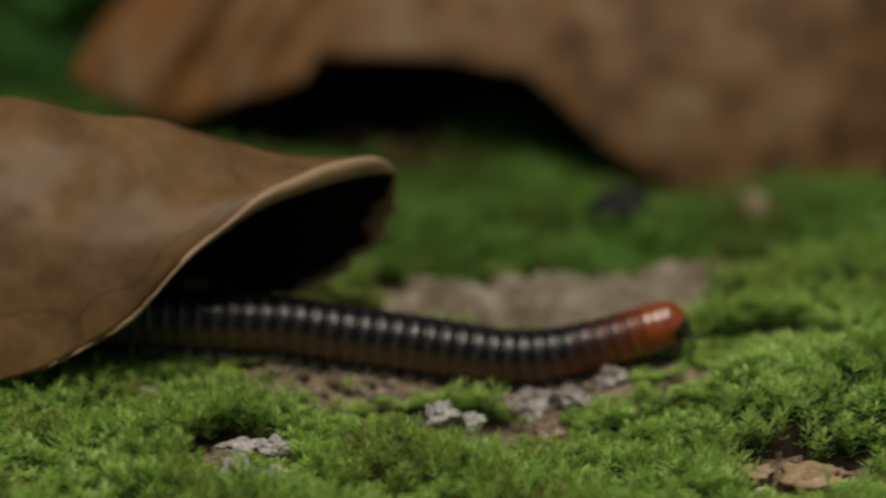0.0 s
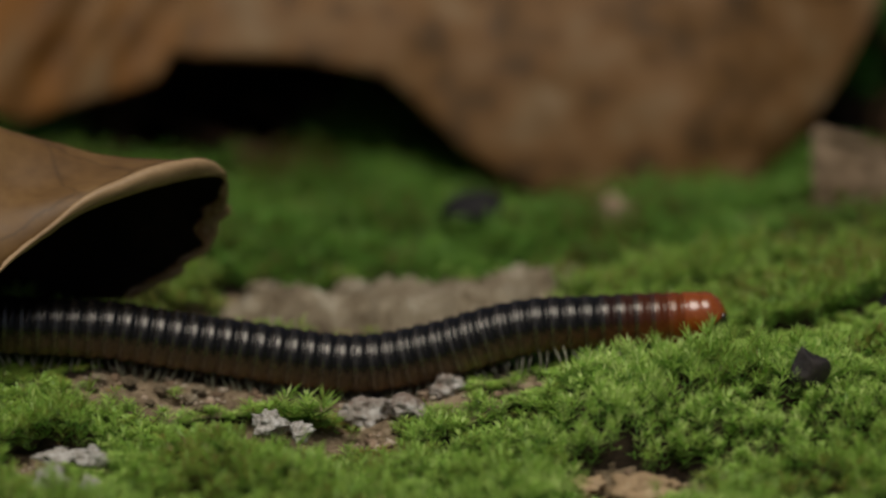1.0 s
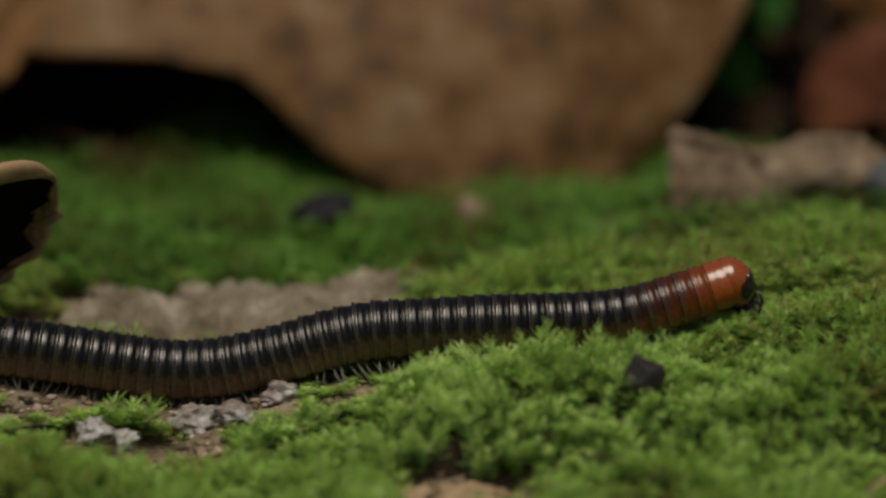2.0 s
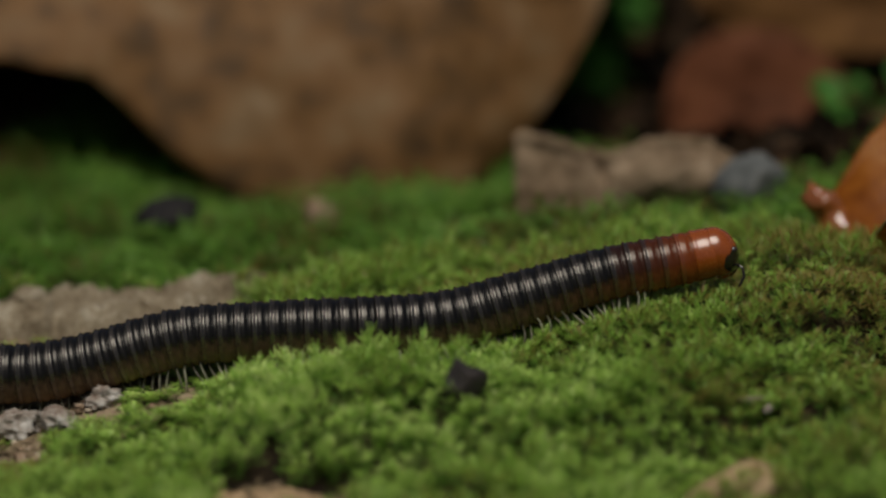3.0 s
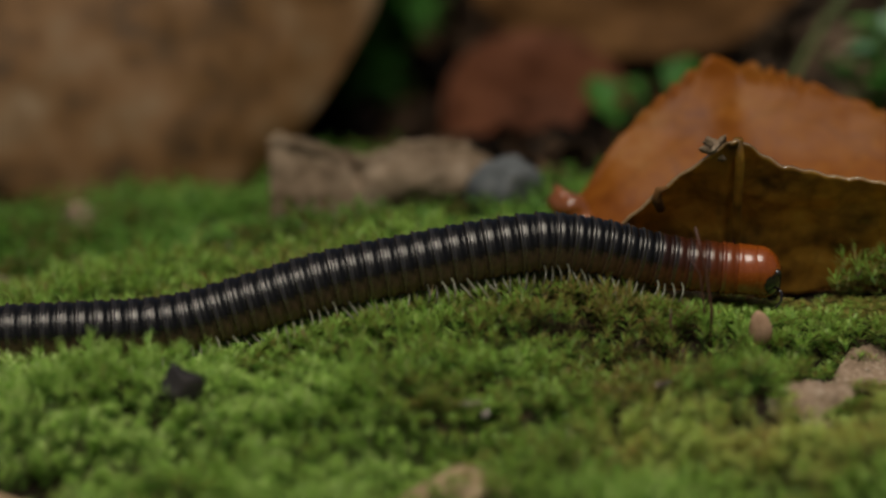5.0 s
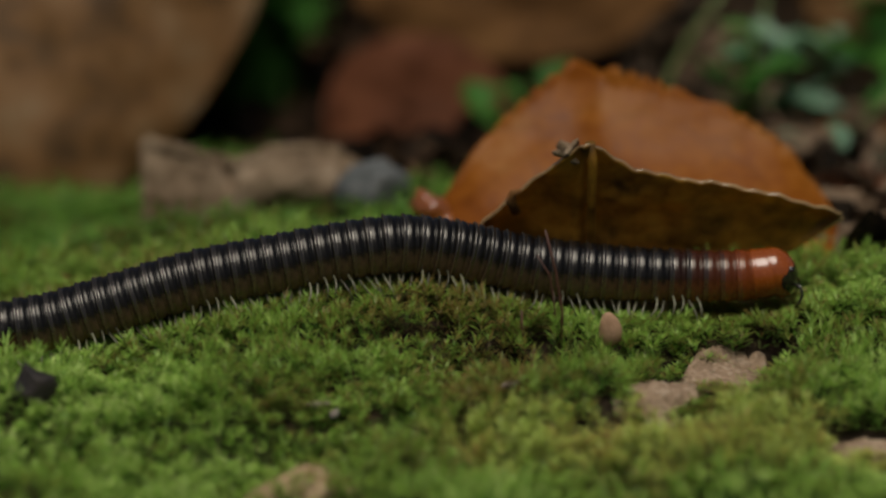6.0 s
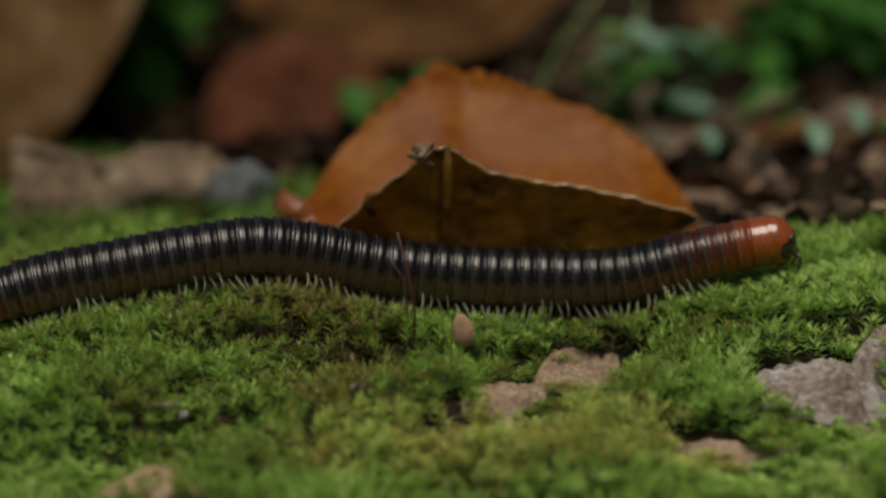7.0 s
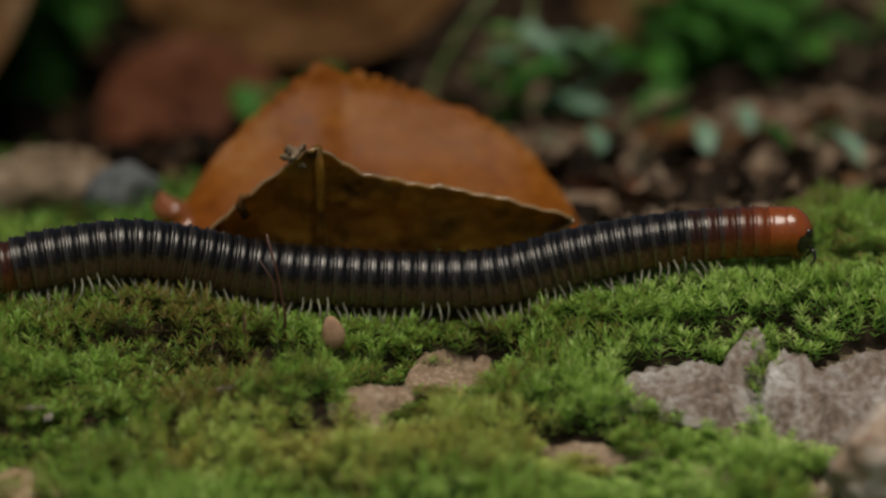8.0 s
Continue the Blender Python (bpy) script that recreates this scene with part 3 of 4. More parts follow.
def build_litter(x0, x1, n, seed, material, label):
    """Leaf scraps that cover the ground beyond the moss."""
    r = np.random.default_rng(seed)
    x, y = r.uniform(x0, x1, n), r.uniform(38, 420, n)
    ok = (y > np.maximum(moss_end(x) - 8, 60)) | litter_lip(x, y - 3)
    x, y = x[ok], y[ok]
    z = height(x, y) + r.uniform(0.5, 5, len(x))
    u, w = [q.ravel() for q in np.meshgrid(np.linspace(-1, 1, 3), np.linspace(0, 1, 5), indexing="ij")]
    quad = np.array(grid_faces(3, 5))
    vs, fs = [], []
    for k in range(len(x)):
        ln = r.uniform(7, 17)
        half = np.sin(np.pi * np.clip(w, .06, .94)) * ln * .28
        p = np.stack([u * half, (w - .5) * ln, ln * (.25 * u * u - r.uniform(-.4, .5) * (w - .5) ** 2)], 1)
        rot = np.array(Euler((r.normal(0, .5), r.normal(0, .4), r.uniform(0, 6.28))).to_matrix())
        vs.append(p @ rot.T + [x[k], y[k], z[k]])
        fs.append(quad + 15 * k)
    me = mesh_np("leaf_litter", np.concatenate(vs) * MM, np.concatenate(fs))
    return thing("leaf_litter", me, material, label, "leaf litter", kind="stuff")


# rear litter coloured almost black to carry the gloom of the hollows
M_LITTERSHADE = mat("shaded_litter", [(0.005, 0.004, 0.003), (0.017, 0.011, 0.007), (0.042, 0.025, 0.014), (0.09, 0.052, 0.028)], 60, 0.9, 0.3, fine=400, island=0.5, spec=0.08)
M_LITTERDRY = mat("dry_litter", [(0.012, 0.009, 0.006), (0.045, 0.03, 0.018), (0.115, 0.075, 0.045), (0.25, 0.18, 0.12)], 60, 0.9, 0.3, fine=400, island=0.5, spec=0.1)
build_litter(-190, 215, 4100, 9, M_LITTERSHADE, "leaf litter behind the moss, darkened as in shade")
build_litter(215, 420, 2300, 10, M_LITTERDRY, "dry brown leaf litter under the herbs")


def top(x, y):
    return float(height([x], [y])[0])


def stone(name, x, y, size, seed, material, label, lift=0.3, turn=0.0, cuts=7, rough=0.2, group="", tilt=0):
    me = rock_mesh(name, size, seed, cuts, rough)
    ob = thing(name, me, material, label, "stone", group)
    ob.matrix_world = pose(x * MM, y * MM, (top(x, y) + size[2] * lift) * MM, tilt, 0, turn)
    return ob


WS, PS_ = "small whitish crumbly stone at the edge of bare soil", "rough pale brown stone on bare soil"
stone("stone", 0, -25, (3.9, 2.8, 2.7), 3, M_WHITE, WS, 1.5, 20, 9, 0.5)
stone("stone", 5.5, -28, (2.8, 2.0, 2.0), 8, M_WHITE, WS, 1.9, 70, 9, 0.5)
stone("stone", 18, -11, (5.2, 3.4, 3.2), 4, M_STONE, PS_, 0.75, 10, 8, 0.4)
stone("stone", 26, -15, (4.6, 3.0, 2.4), 5, M_STONE, PS_, 0.9, -20, 8, 0.4)
stone("stone", 33, -6, (4.2, 3.0, 2.6), 6, M_STONE, PS_, 0.35, 30, 8, 0.4)
stone("stone", -38, -45, (5.2, 3.6, 1.6), 14, M_WHITE, "flat whitish stone sunk in moss", 1.4, 15, 9, 0.5)
stone("stone", -31, -49, (3.4, 2.6, 2.0), 15, M_WHITE, "flat whitish stone sunk in moss", 1.6, -15, 9, 0.5)
stone("stone", -38, -60, (3.4, 2.6, 2.6), 16, M_WHITE, "flat whitish stone sunk in moss", 1.6, 40, 9, 0.5)
stone("stone", -31, -61, (2.8, 2.4, 2.4), 17, M_WHITE, "flat whitish stone sunk in moss", 1.7, -40, 9, 0.5)
stone("stone", -58, -20, (2.6, 2.0, 1.6), 18, M_WHITE, WS, 1.8, 10, 9, 0.5)
stone("stone", -53, -21, (1.8, 1.5, 1.4), 19, M_WHITE, WS, 2.0, 60, 9, 0.5)
stone("stone", 38, 96, (7.0, 5.0, 4.4), 21, M_DARKSTONE, "blackish pebble lying in the moss", 1.75, 10)
stone("stone", 122, 9, (6.0, 3.4, 3.4), 23, M_DARKSTONE, "blackish pebble lying in the moss", 0.4, 0)
stone("stone", 158.5, 86, (8.6, 6, 8), 24, M_GREYSTONE, "pale blue-grey stone half sunk behind the moss", 1.0, 10)
stone("stone", 70, 116, (4.4, 3.2, 3.4), 25, M_BROWNSTONE, "pale blurred stone on the moss", 1.4, 10)
stone("stone", 148.5, -52, (11.5, 7.5, 5.2), 26, M_TAN, "rounded tan stone in the moss", 0.3, 5, 4, 0.08)
stone("stone", 68, -54, (8.0, 6.0, 3.6), 27, M_TAN, "crumbly tan lump of soil in the moss", 0.5, 5, 8, 0.5)
stone("stone", 58, -50, (4.0, 3.0, 2.4), 28, M_TAN, "crumbly tan lump of soil in the moss", 0.6, 35, 8, 0.5)
stone("stone", 303, -54, (13.5, 11, 12), 45, M_PATCHY, "large whitish rock with brown patches", 0.75, 20, 9, 0.3)
for x, y, turn in ((151, -32, 20), (154, -33, 80), (186, -27, 40)):
    stone("stone", x, y, (2.4, .8, .7), 50 + int(x), M_STONE, "small whitish scrap of stone lying on the moss", 6.6, turn, 9, 0.5)
rs_ = random.Random(31)
for i in range(16):
    x = rs_.uniform(-20, 62)
    y = rs_.uniform(22, 58)
    s = rs_.uniform(1.5, 4.2)
    stone("pebble", x, y, (s * rs_.uniform(1, 1.4), s, s * .55), 100 + i, M_SAND, "rough sandy pebble behind the track", .9 + 2.2 / s if 30 < y else .5, rs_.uniform(0, 180), 8, .35, "pebbles on the bare strip")
for i in range(16):
    x, y, s = rs_.uniform(-38, -6), rs_.uniform(-17, -6), rs_.uniform(.7, 1.9)
    stone("pebble", x, y, (s * 1.25, s, s * .7), 150 + i, M_SAND, "small crumb of sandy stone beside the track", .35, rs_.uniform(0, 180), 8, .35, "pebbles beside the track")


for i in range(18):
    x, y, s = rs_.uniform(250, 305), rs_.uniform(46, 82), rs_.uniform(2.0, 4.6)
    stone("pebble", x, y, (s * 1.3, s, s * .8), 180 + i, M_BROWNSTONE, "pale pinkish brown stone lying in dry litter", .8, rs_.uniform(0, 180), 8, .35, "pebbles in the litter")


def chip(x, y, z, seed):
    """A flat dark flake of stone that stands on edge and ends in a point."""
    me = rock_mesh("stone_chip", (3.8, 1.6, 4.5), seed, 9, 0.1)
    for q in me.vertices:
        k = q.co.z / (4.6 * MM)
        q.co.x = q.co.x * max(.12, 1 - .6 * max(-.4, k) - .3 * max(0, k)) - .8 * MM * max(0, k)
    ob = thing("stone_chip", me, M_CHIP, "dark pointed stone flake standing in the moss", "stone")
    ob.matrix_world = pose(x * MM, y * MM, z * MM, -12, -8, 20)
    return ob


chip(99.8, -31, top(99.8, -31) + 7.8, 22)


def outcrop(x0, x1, y0, y1, lobes, rise, material, label, seed, lump=1.0):
    """A rough rock that breaks through the ground: lobes (x, y, half lengths, turn, height)."""
    gx, gy = np.arange(x0, x1, .7), np.arange(y0, y1, .7)
    x, y = [q.ravel() for q in np.meshgrid(gx, gy, indexing="ij")]
    p = np.stack([x, y, 0 * x], 1)
    n1, n2, n3 = wob(p, 9, seed), wob(p, 3.6, seed + 3), wob(p, 1.6, seed + 6)
    z = np.full(x.shape, -5.0)
    for cx, cy, la, lb, turn, h in lobes:
        c, s = math.cos(radians(turn)), math.sin(radians(turn))
        dx, dy = x - cx, y - cy
        d = np.hypot((c * dx + s * dy) / la, (-s * dx + c * dy) / lb) + .22 * n1 + .16 * n2
        z = np.maximum(z, h * np.clip((1.1 - d) / .35, -1.5, 1) - .25 * h * np.clip(d, 0, 1) ** 2)
    z = np.where(z > -4.9, z + lump * (1.3 * n1 + 1.5 * (.35 - np.abs(n2)) + 1.1 * (.3 - np.abs(n3))), z)
    me = mesh_np("rock", np.stack([x, y, z + rise + height(x, y, False)], 1) * MM, grid_faces(len(gx), len(gy)))
    return thing("rock", me, material, label, "rock")


outcrop(246, 345, -48, 16, [(269, -21, 14, 9, 0, 4), (281, -12, 4, 8, -25, 4.6), (289, -20, 6, 9, 0, 4.8), (309, -24, 21, 13, 0, 5.2)], -.6, M_STONE,
        "rough whitish grey rock breaking through the moss", 3.0, 1.7)
outcrop(-28, 68, 24, 72, [(4, 46, 15, 9, 0, 4.5), (28, 49, 20, 11, 0, 4.5), (48, 52, 10, 8, 0, 5.5), (16, 44, 8, 6, 20, 5.5)], -.6, M_SAND,
        "low sandy brown rock behind the track", 11.0, 2.7)
outcrop(194, 252, -42, 14, [(226, -6, 14, 7, 45, 3.5), (213, -26, 10, 5, 20, 2.5)], -.6, M_BROWNSTONE, "crumbly reddish brown lump of soil in the moss", 17.0, 1.5)
outcrop(236, 290, -56, -28, [(258, -41, 16, 5, -10, 2.5)], -.6, M_BROWNSTONE, "low crust of pale brown soil in the moss", 23.0)


# ---- dead leaves ----
def spl(u, knots):
    """Smooth interpolation through rows (u, x, y, z)."""
    k = np.array(knots, float)
    uu = np.linspace(k[0, 0], k[-1, 0], 241)
    return [np.interp(u, uu, smooth(np.interp(uu, k[:, 0], k[:, i]), 13)) for i in (1, 2, 3)]


RIM = [(-1, -92, -30, 1.5), (-.8, -76, -28, 5), (-.6, -60.5, -24, 12.5), (-.4, -48.5, -17, 24.8), (-.2, -34, -8, 32.6), (-.08, -21, 0, 34.7), (0, -13.5, 5, 35), (.12, -9.6, 10, 33.2), (.3, -10, 15, 28),
       (.5, -11.3, 18, 22), (.75, -16.5, 19, 11.8), (1, -31, 18, 4.5)]
BACKEDGE = [(-1, -150, -28, -3), (-.6, -150, -20, 30), (-.2, -150, -5, 53), (0, -150, 5, 56), (.5, -150, 28, 36), (1, -150, 36, -2)]


def front_leaf(u, v):
    s = 2 * u - 1
    rim, back = spl(s, RIM), spl(s, BACKEDGE)
    w = v ** 0.6
    bulge = 4 * np.sin(np.pi * np.clip(v * 1.2, 0, 1)) * np.exp(-((s + .45) / .3) ** 2)
    torn = np.where(s > .45, (1 - v) ** 6 * (1.7 * np.sin(s * 23) * np.sin(s * 9.7 + 1) + .5 * np.sin(s * 57)), 0)
    return (rim[0] * (1 - v) + back[0] * v + torn, rim[1] * (1 - v) + back[1] * v - bulge, rim[2] * (1 - w) + back[2] * w + 0.4 * torn - 6.5 * np.exp(-((v - .16) / .12) ** 2) * np.exp(-((s + .10) / .24) ** 2))


curled = empty("curled_leaf", (0, 0, 0), "curled tan dead leaf arching over the animal like a tunnel", "leaf")
sheet("leaf_blade", front_leaf, 140, 90, [M_TANLEAF, M_RIM, M_UNDERSHADE], 0.9, curled, wrinkle=1.9, wscale=17, seed=2.0)
ss = np.linspace(-.93, .99, 90)
rp = np.stack(spl(ss, RIM), 1)
rp[:, 0] += np.where(ss > .45, 1.7 * np.sin(ss * 23) * np.sin(ss * 9.7 + 1) + .5 * np.sin(ss * 57), 0)
v, f = tube(rp, np.where(ss < .3, .5 + .12 * np.sin(ss * 30) + .4 * np.exp(-((ss + .1) / .25) ** 2), .7 + .3 * np.abs(np.sin(ss * 21))) * np.clip((ss + 1) * 3, .3, 1), 8)
part("leaf_rim", mesh_np("leaf_rim", (v + 0.08 * rng.normal(size=v.shape)) * MM, f), M_RIM, curled, "pale thickened leaf edge")
M_RAG = mat("torn_leaf_edge", [(0.03, 0.012, 0.006), (0.14, 0.06, 0.022), (0.26, 0.16, 0.085), (0.36, 0.27, 0.17)], 170, 0.75, 0.6, fine=700, bump_dist=0.0008, spec=0.2)


def torn_edge(u, v):
    """Ragged scraps that hang inward from the far edge of the opening."""
    s = .2 + .74 * u
    x, y, z = spl(s, RIM)
    x = x + 1.7 * np.sin(s * 23) * np.sin(s * 9.7 + 1) * (s > .45) + .3
    wide = (1.1 + 2.6 * np.abs(np.sin(s * 8.3 + .6)) ** 2 + 1.1 * np.abs(np.sin(s * 31))) * np.sin(np.pi * np.clip(u, .03, .97)) ** .5
    return x - wide * v, y - 1.1 * v, z + (.8 * np.sin(s * 17) - .6) * v


def rolled_lip(u, v):
    """The top of the opening's edge, turned outward into a broad lip."""
    s = -.52 + .64 * u
    x, y, z = spl(s, RIM)
    wide = .6 + 4.2 * np.sin(np.pi * u ** 1.8) ** 1.2
    a = v * 2.2 - .5
    return x + .3 + wide * (.35 * np.sin(a) - .35), y - .5 - wide * .5 * np.cos(a), z - .3 + wide * (.2 + .55 * np.sin(a))


sheet("torn_edge", torn_edge, 120, 10, M_RAG, 0.5, curled, "ragged torn brown edge", wrinkle=.5, wscale=3, seed=12.0)
sheet("leaf_lip", rolled_lip, 90, 12, M_RIM, 0.4, curled, "pale rolled lip", wrinkle=.4, wscale=8, seed=13.0)

EDGE = [(0, -86, 150, 12), (.06, -72, 149, 6), (.11, -63, 148, 3), (.17, -50, 148, 7), (.255, -31, 148, 13), (.262, -29, 148, 19.5), (.3, -21, 148, 18.2), (.4, 2, 148, 17.4), (.475, 19, 147, 14.6),
        (.51, 25, 146, 10), (.54, 30, 145, 4.5), (.58, 37, 142, -2), (.64, 48, 138, -8.5), (.72, 65, 135, -14.5), (.8, 80, 135, -15.5), (.9, 98, 141, -14.5), (1, 108, 150, -8)]


def big_leaf(u, v):
    k = np.array(EDGE)
    bx, by, bz = [np.interp(u, k[:, 0], k[:, i]) for i in (1, 2, 3)]
    f = np.clip(v / 0.55, 0, 1)
    g = np.clip((v - 0.55) / 0.45, 0, 1)
    tx = -54 + 192 * u
    x = bx + (tx - bx) * f + 5 * np.sin(np.pi * f) * np.clip((u - .6) / .4, 0, 1) - 4 * np.sin(np.pi * f) * np.clip((.2 - u) / .2, 0, 1)
    y = by + 34 * f ** 1.3 + 70 * np.sin(g * np.pi / 2)
    y = y + 3.5 * np.sin(u * 62) * np.clip((.27 - u) / .1, 0, 1) * np.clip(f * 3, .2, 1)
    z = bz + (46 - bz) * f ** 0.95 - 48 * (1 - np.cos(g * np.pi / 2)) + 3 * np.sin(u * 11) * f
    return x, y, z


arched = empty("arched_leaf", (0, 0, 0), "large brown dead leaf arched over a dark hollow", "leaf")
sheet("leaf_blade", big_leaf, 220, 70, [M_BIGLEAF, M_BIGLEAF, M_UNDERSHADE], 0.8, arched, wrinkle=2.2, wscale=24, seed=4.0)
k_ = np.array(EDGE)
uu = np.linspace(0.02, .98, 110)
rp = np.stack([np.interp(uu, k_[:, 0], k_[:, i]) for i in (1, 2, 3)], 1)
v, f = tube(rp, .3 + .15 * np.abs(np.sin(uu * 40)), 7)
part("leaf_rim", mesh_np("leaf_rim", v * MM, f), M_BIGLEAF, arched, "paler dry leaf edge")

OT = [(0, 169, 58, 10), (.08, 175, 61, 16), (.15, 180, 65, 23), (.25, 189, 71, 31), (.35, 198.5, 76, 37.3), (.40, 202, 77, 37), (.45, 206, 77, 35.6), (.52, 212, 76, 34.5), (.65, 223, 74, 31.5), (.78, 234, 71, 27.8), (.88, 243, 68, 22.3), (.95, 249.5, 64, 14.5), (1, 253, 60, 7.5)]
OB = [(0, 172, 40, 5), (.3, 192, 32, 4), (.7, 228, 32, 4), (1, 250, 40, 4)]


def orange_face(u, v):
    t, b = spl(u, OT), spl(u, OB)
    teeth = (1 + 1.5 * np.exp(-((u - .46) / .13) ** 2)) * np.abs(np.sin(u * 60 + 2 * np.sin(u * 23))) * np.clip((v - .955) / .045, 0, 1) * np.clip(u / .1, 0, 1)
    sag = -4.5 * np.sin(np.pi * v) * np.sin(np.pi * u)
    return b[0] + (t[0] - b[0]) * v, b[1] + (t[1] - b[1]) * v, b[2] + (t[2] - b[2]) * v + sag + teeth


FT = [(0, 180, 24, 20), (.09, 186.5, 22, 26.5), (.2, 195, 20.3, 34), (.26, 199, 19.5, 38.5), (.29, 201, 19.5, 39.8), (.32, 203, 19.8, 38), (.37, 206, 20.4, 35), (.43, 210, 21, 32.8), (.52, 216, 21.5, 31), (.62, 223, 22, 29.7), (.74, 231.5, 22.4, 28.4), (.85, 239, 23, 26.8), (.94, 246, 25, 24.3), (1, 250, 26, 22)]
FB = [(0, 176, 36, 5), (.25, 196, 30, 4), (.5, 215, 31, 4), (.75, 232, 30, 8), (.9, 244, 28, 16), (1, 250.4, 26.2, 21.4)]


def orange_flap(u, v):
    k1, k2 = np.array(FT), np.array(FB)
    t = [np.interp(u, k1[:, 0], k1[:, i]) for i in (1, 2, 3)]
    t[2] = t[2] + .35 * np.sin(u * 70) * np.sin(u * 31 + 1)
    b = [np.interp(u, k2[:, 0], k2[:, i]) for i in (1, 2, 3)]
    rib = -1.6 * np.exp(-((u - .28) / .012) ** 2) - 2.5 * np.exp(-((u - .28) / .07) ** 2) * v
    return b[0] + (t[0] - b[0]) * v, b[1] + (t[1] - b[1]) * v + rib + 2.0 * np.sin(np.pi * v), b[2] + (t[2] - b[2]) * v


orange = empty("folded_leaf", (0, 0, 0), "glossy orange dead leaf folded over, with a yellow-brown underside", "leaf")
sheet("leaf_blade", orange_face, 260, 70, [M_ORANGE, M_RIM], 0.5, orange, "orange upper face with a toothed edge", wrinkle=1.1, wscale=17, seed=6.0)
sheet("leaf_flap", orange_flap, 120, 40, [M_FLAP, M_WETEDGE], 0.7, orange, "yellow-brown spotted underside", wrinkle=1.1, wscale=10, seed=7.5)
me = rock_mesh("petiole", (2.4, 1.6, 2.5), 61, 8, 0.7, 4)
pt = part("petiole", me, M_PALELEAF, orange, "broken crumpled grey-brown stalk end")
pt.location = Vector((197.4, 18.8, 37.2)) * MM
v, f = tube([(201.3, 17.2, 39), (201.8, 18, 34), (201.7, 20.5, 27), (201.9, 24.5, 17), (202, 28.5, 8)], [1.0, .95, .85, .8, .7], 9)
part("midrib", mesh_np("midrib", v * MM, f), M_FLAP, orange, "thick pale raised midrib")
v, f = tube([(187.4, 21, 24), (186.4, 20, 26.5), (186.8, 19.2, 28.4), (188.4, 19.4, 28.9)], [.9, 1.0, .8, .4], 8)
part("curled_tip", mesh_np("curled_tip", v * MM, f), M_DARKLEAF, orange, "dark curled tip of the leaf edge")


def lobe(u, v):
    """A crumpled scrap of the blade rolled into a tube."""
    r = .6 + 2.7 * np.sin(np.pi * (.12 + .8 * u)) + .35 * np.sin(9 * v + 11 * u)
    a = -1.2 + 4.6 * v
    return 167.6 + 9.4 * u + .45 * r * np.cos(a), 58 - 6 * u - .8 * r * np.sin(a), 15.6 - 8.6 * u ** 1.2 + .9 * r * np.cos(a)


sheet("curled_lobe", lobe, 40, 30, M_LOBE, 0.4, orange, "glossy crumpled lobe rolled up", wrinkle=.9, wscale=3.5, seed=21.0)


def pale_curl(u, v):
    """A brittle leaf lying on its side, torn along a slanting crack, its top edge rolled forward."""
    k = np.array([(0, 110.5, 95, 15.5), (.03, 112.5, 95, 16.4), (.12, 117, 95, 15.4), (.25, 124, 95, 13.4), (.33, 128.5, 96, 11.6), (.38, 131.5, 95, 12.3), (.48, 138, 95, 15), (.62, 146, 95, 15.6), (.74, 151, 95, 14.6), (.86, 156, 96, 11), (1, 162, 97, 6.5)])
    tx, ty, tz = [np.interp(u, k[:, 0], k[:, i]) for i in (1, 2, 3)]
    tz = tz + .5 * np.sin(u * 47) * np.sin(u * 23 + 1)
    bx, by, bz = 111 + 52 * u, 90 + 3 * u, 1 + 1.5 * u
    a = np.clip(v / 0.85, 0, 1)
    c = np.clip((v - .85) / .15, 0, 1)
    tear = np.exp(-((u - .30 - .10 * (1 - a)) / .016) ** 2) * np.clip(a * 1.6 - .5, 0, 1)
    fold = .6 * np.sin(u * 15 + 3 * a) * np.clip((u - .38) * 6, 0, 1)
    return (bx + (tx - bx) * a, by + (ty - by) * a - 4 * np.sin(np.pi * a) * np.clip((u - .3) * 5, .25, 1) - 1.4 * c + 2.6 * tear + fold * a,
            bz + (tz - bz) * a + .8 * np.sin(np.pi * c) - 1.5 * c * c - 1.2 * tear)


def dead_leaf(name, fn, nu, nv, mats, thick, wrinkle, wscale, seed, label, rib=.45):
    """A dead leaf in two parts: blade and midrib."""
    root = empty(name, (0, 0, 0), label, "leaf")
    sheet("leaf_blade", fn, nu, nv, mats, thick, root, wrinkle=wrinkle, wscale=wscale, seed=seed)
    q = np.linspace(.06, .9, 16)
    p = np.stack(fn(np.full(16, .52), q), 1)
    p[:, 1] += wrinkle * wob(p, wscale, seed) - .2
    p[:, 2] += .6 * wrinkle * wob(p, wscale * .8, seed + 9)
    v, f = tube(p, np.linspace(rib, rib * .5, 16), 7)
    part("midrib", mesh_np("midrib", v * MM, f), mats[0], root, "raised midrib")
    return root


dead_leaf("dry_leaf", pale_curl, 150, 44, [M_PALELEAF, M_PALELEAF, M_PALELEAF], 0.4, 1.2, 7, 8.0, "pale grey-brown dry leaf curled on the moss")


def oval(cx, cy, cz, w, h, lean, curl=6.0, turn=0.0):
    """A leaf blade standing up and leaning back."""
    def fn(u, v):
        a = (u - .5) * 2
        half = np.sqrt(np.clip(1 - (2 * v - 1) ** 2, 0.0004, 1)) * (0.8 + 0.2 * v)
        x, hh = a * half * w, (v - .5) * 2 * h
        y, z = hh * math.sin(radians(lean)) - curl * (a * half) ** 2, hh * math.cos(radians(lean))
        c, s = math.cos(radians(turn)), math.sin(radians(turn))
        return cx + c * x - s * y, cy + s * x + c * y, cz + z
    return fn


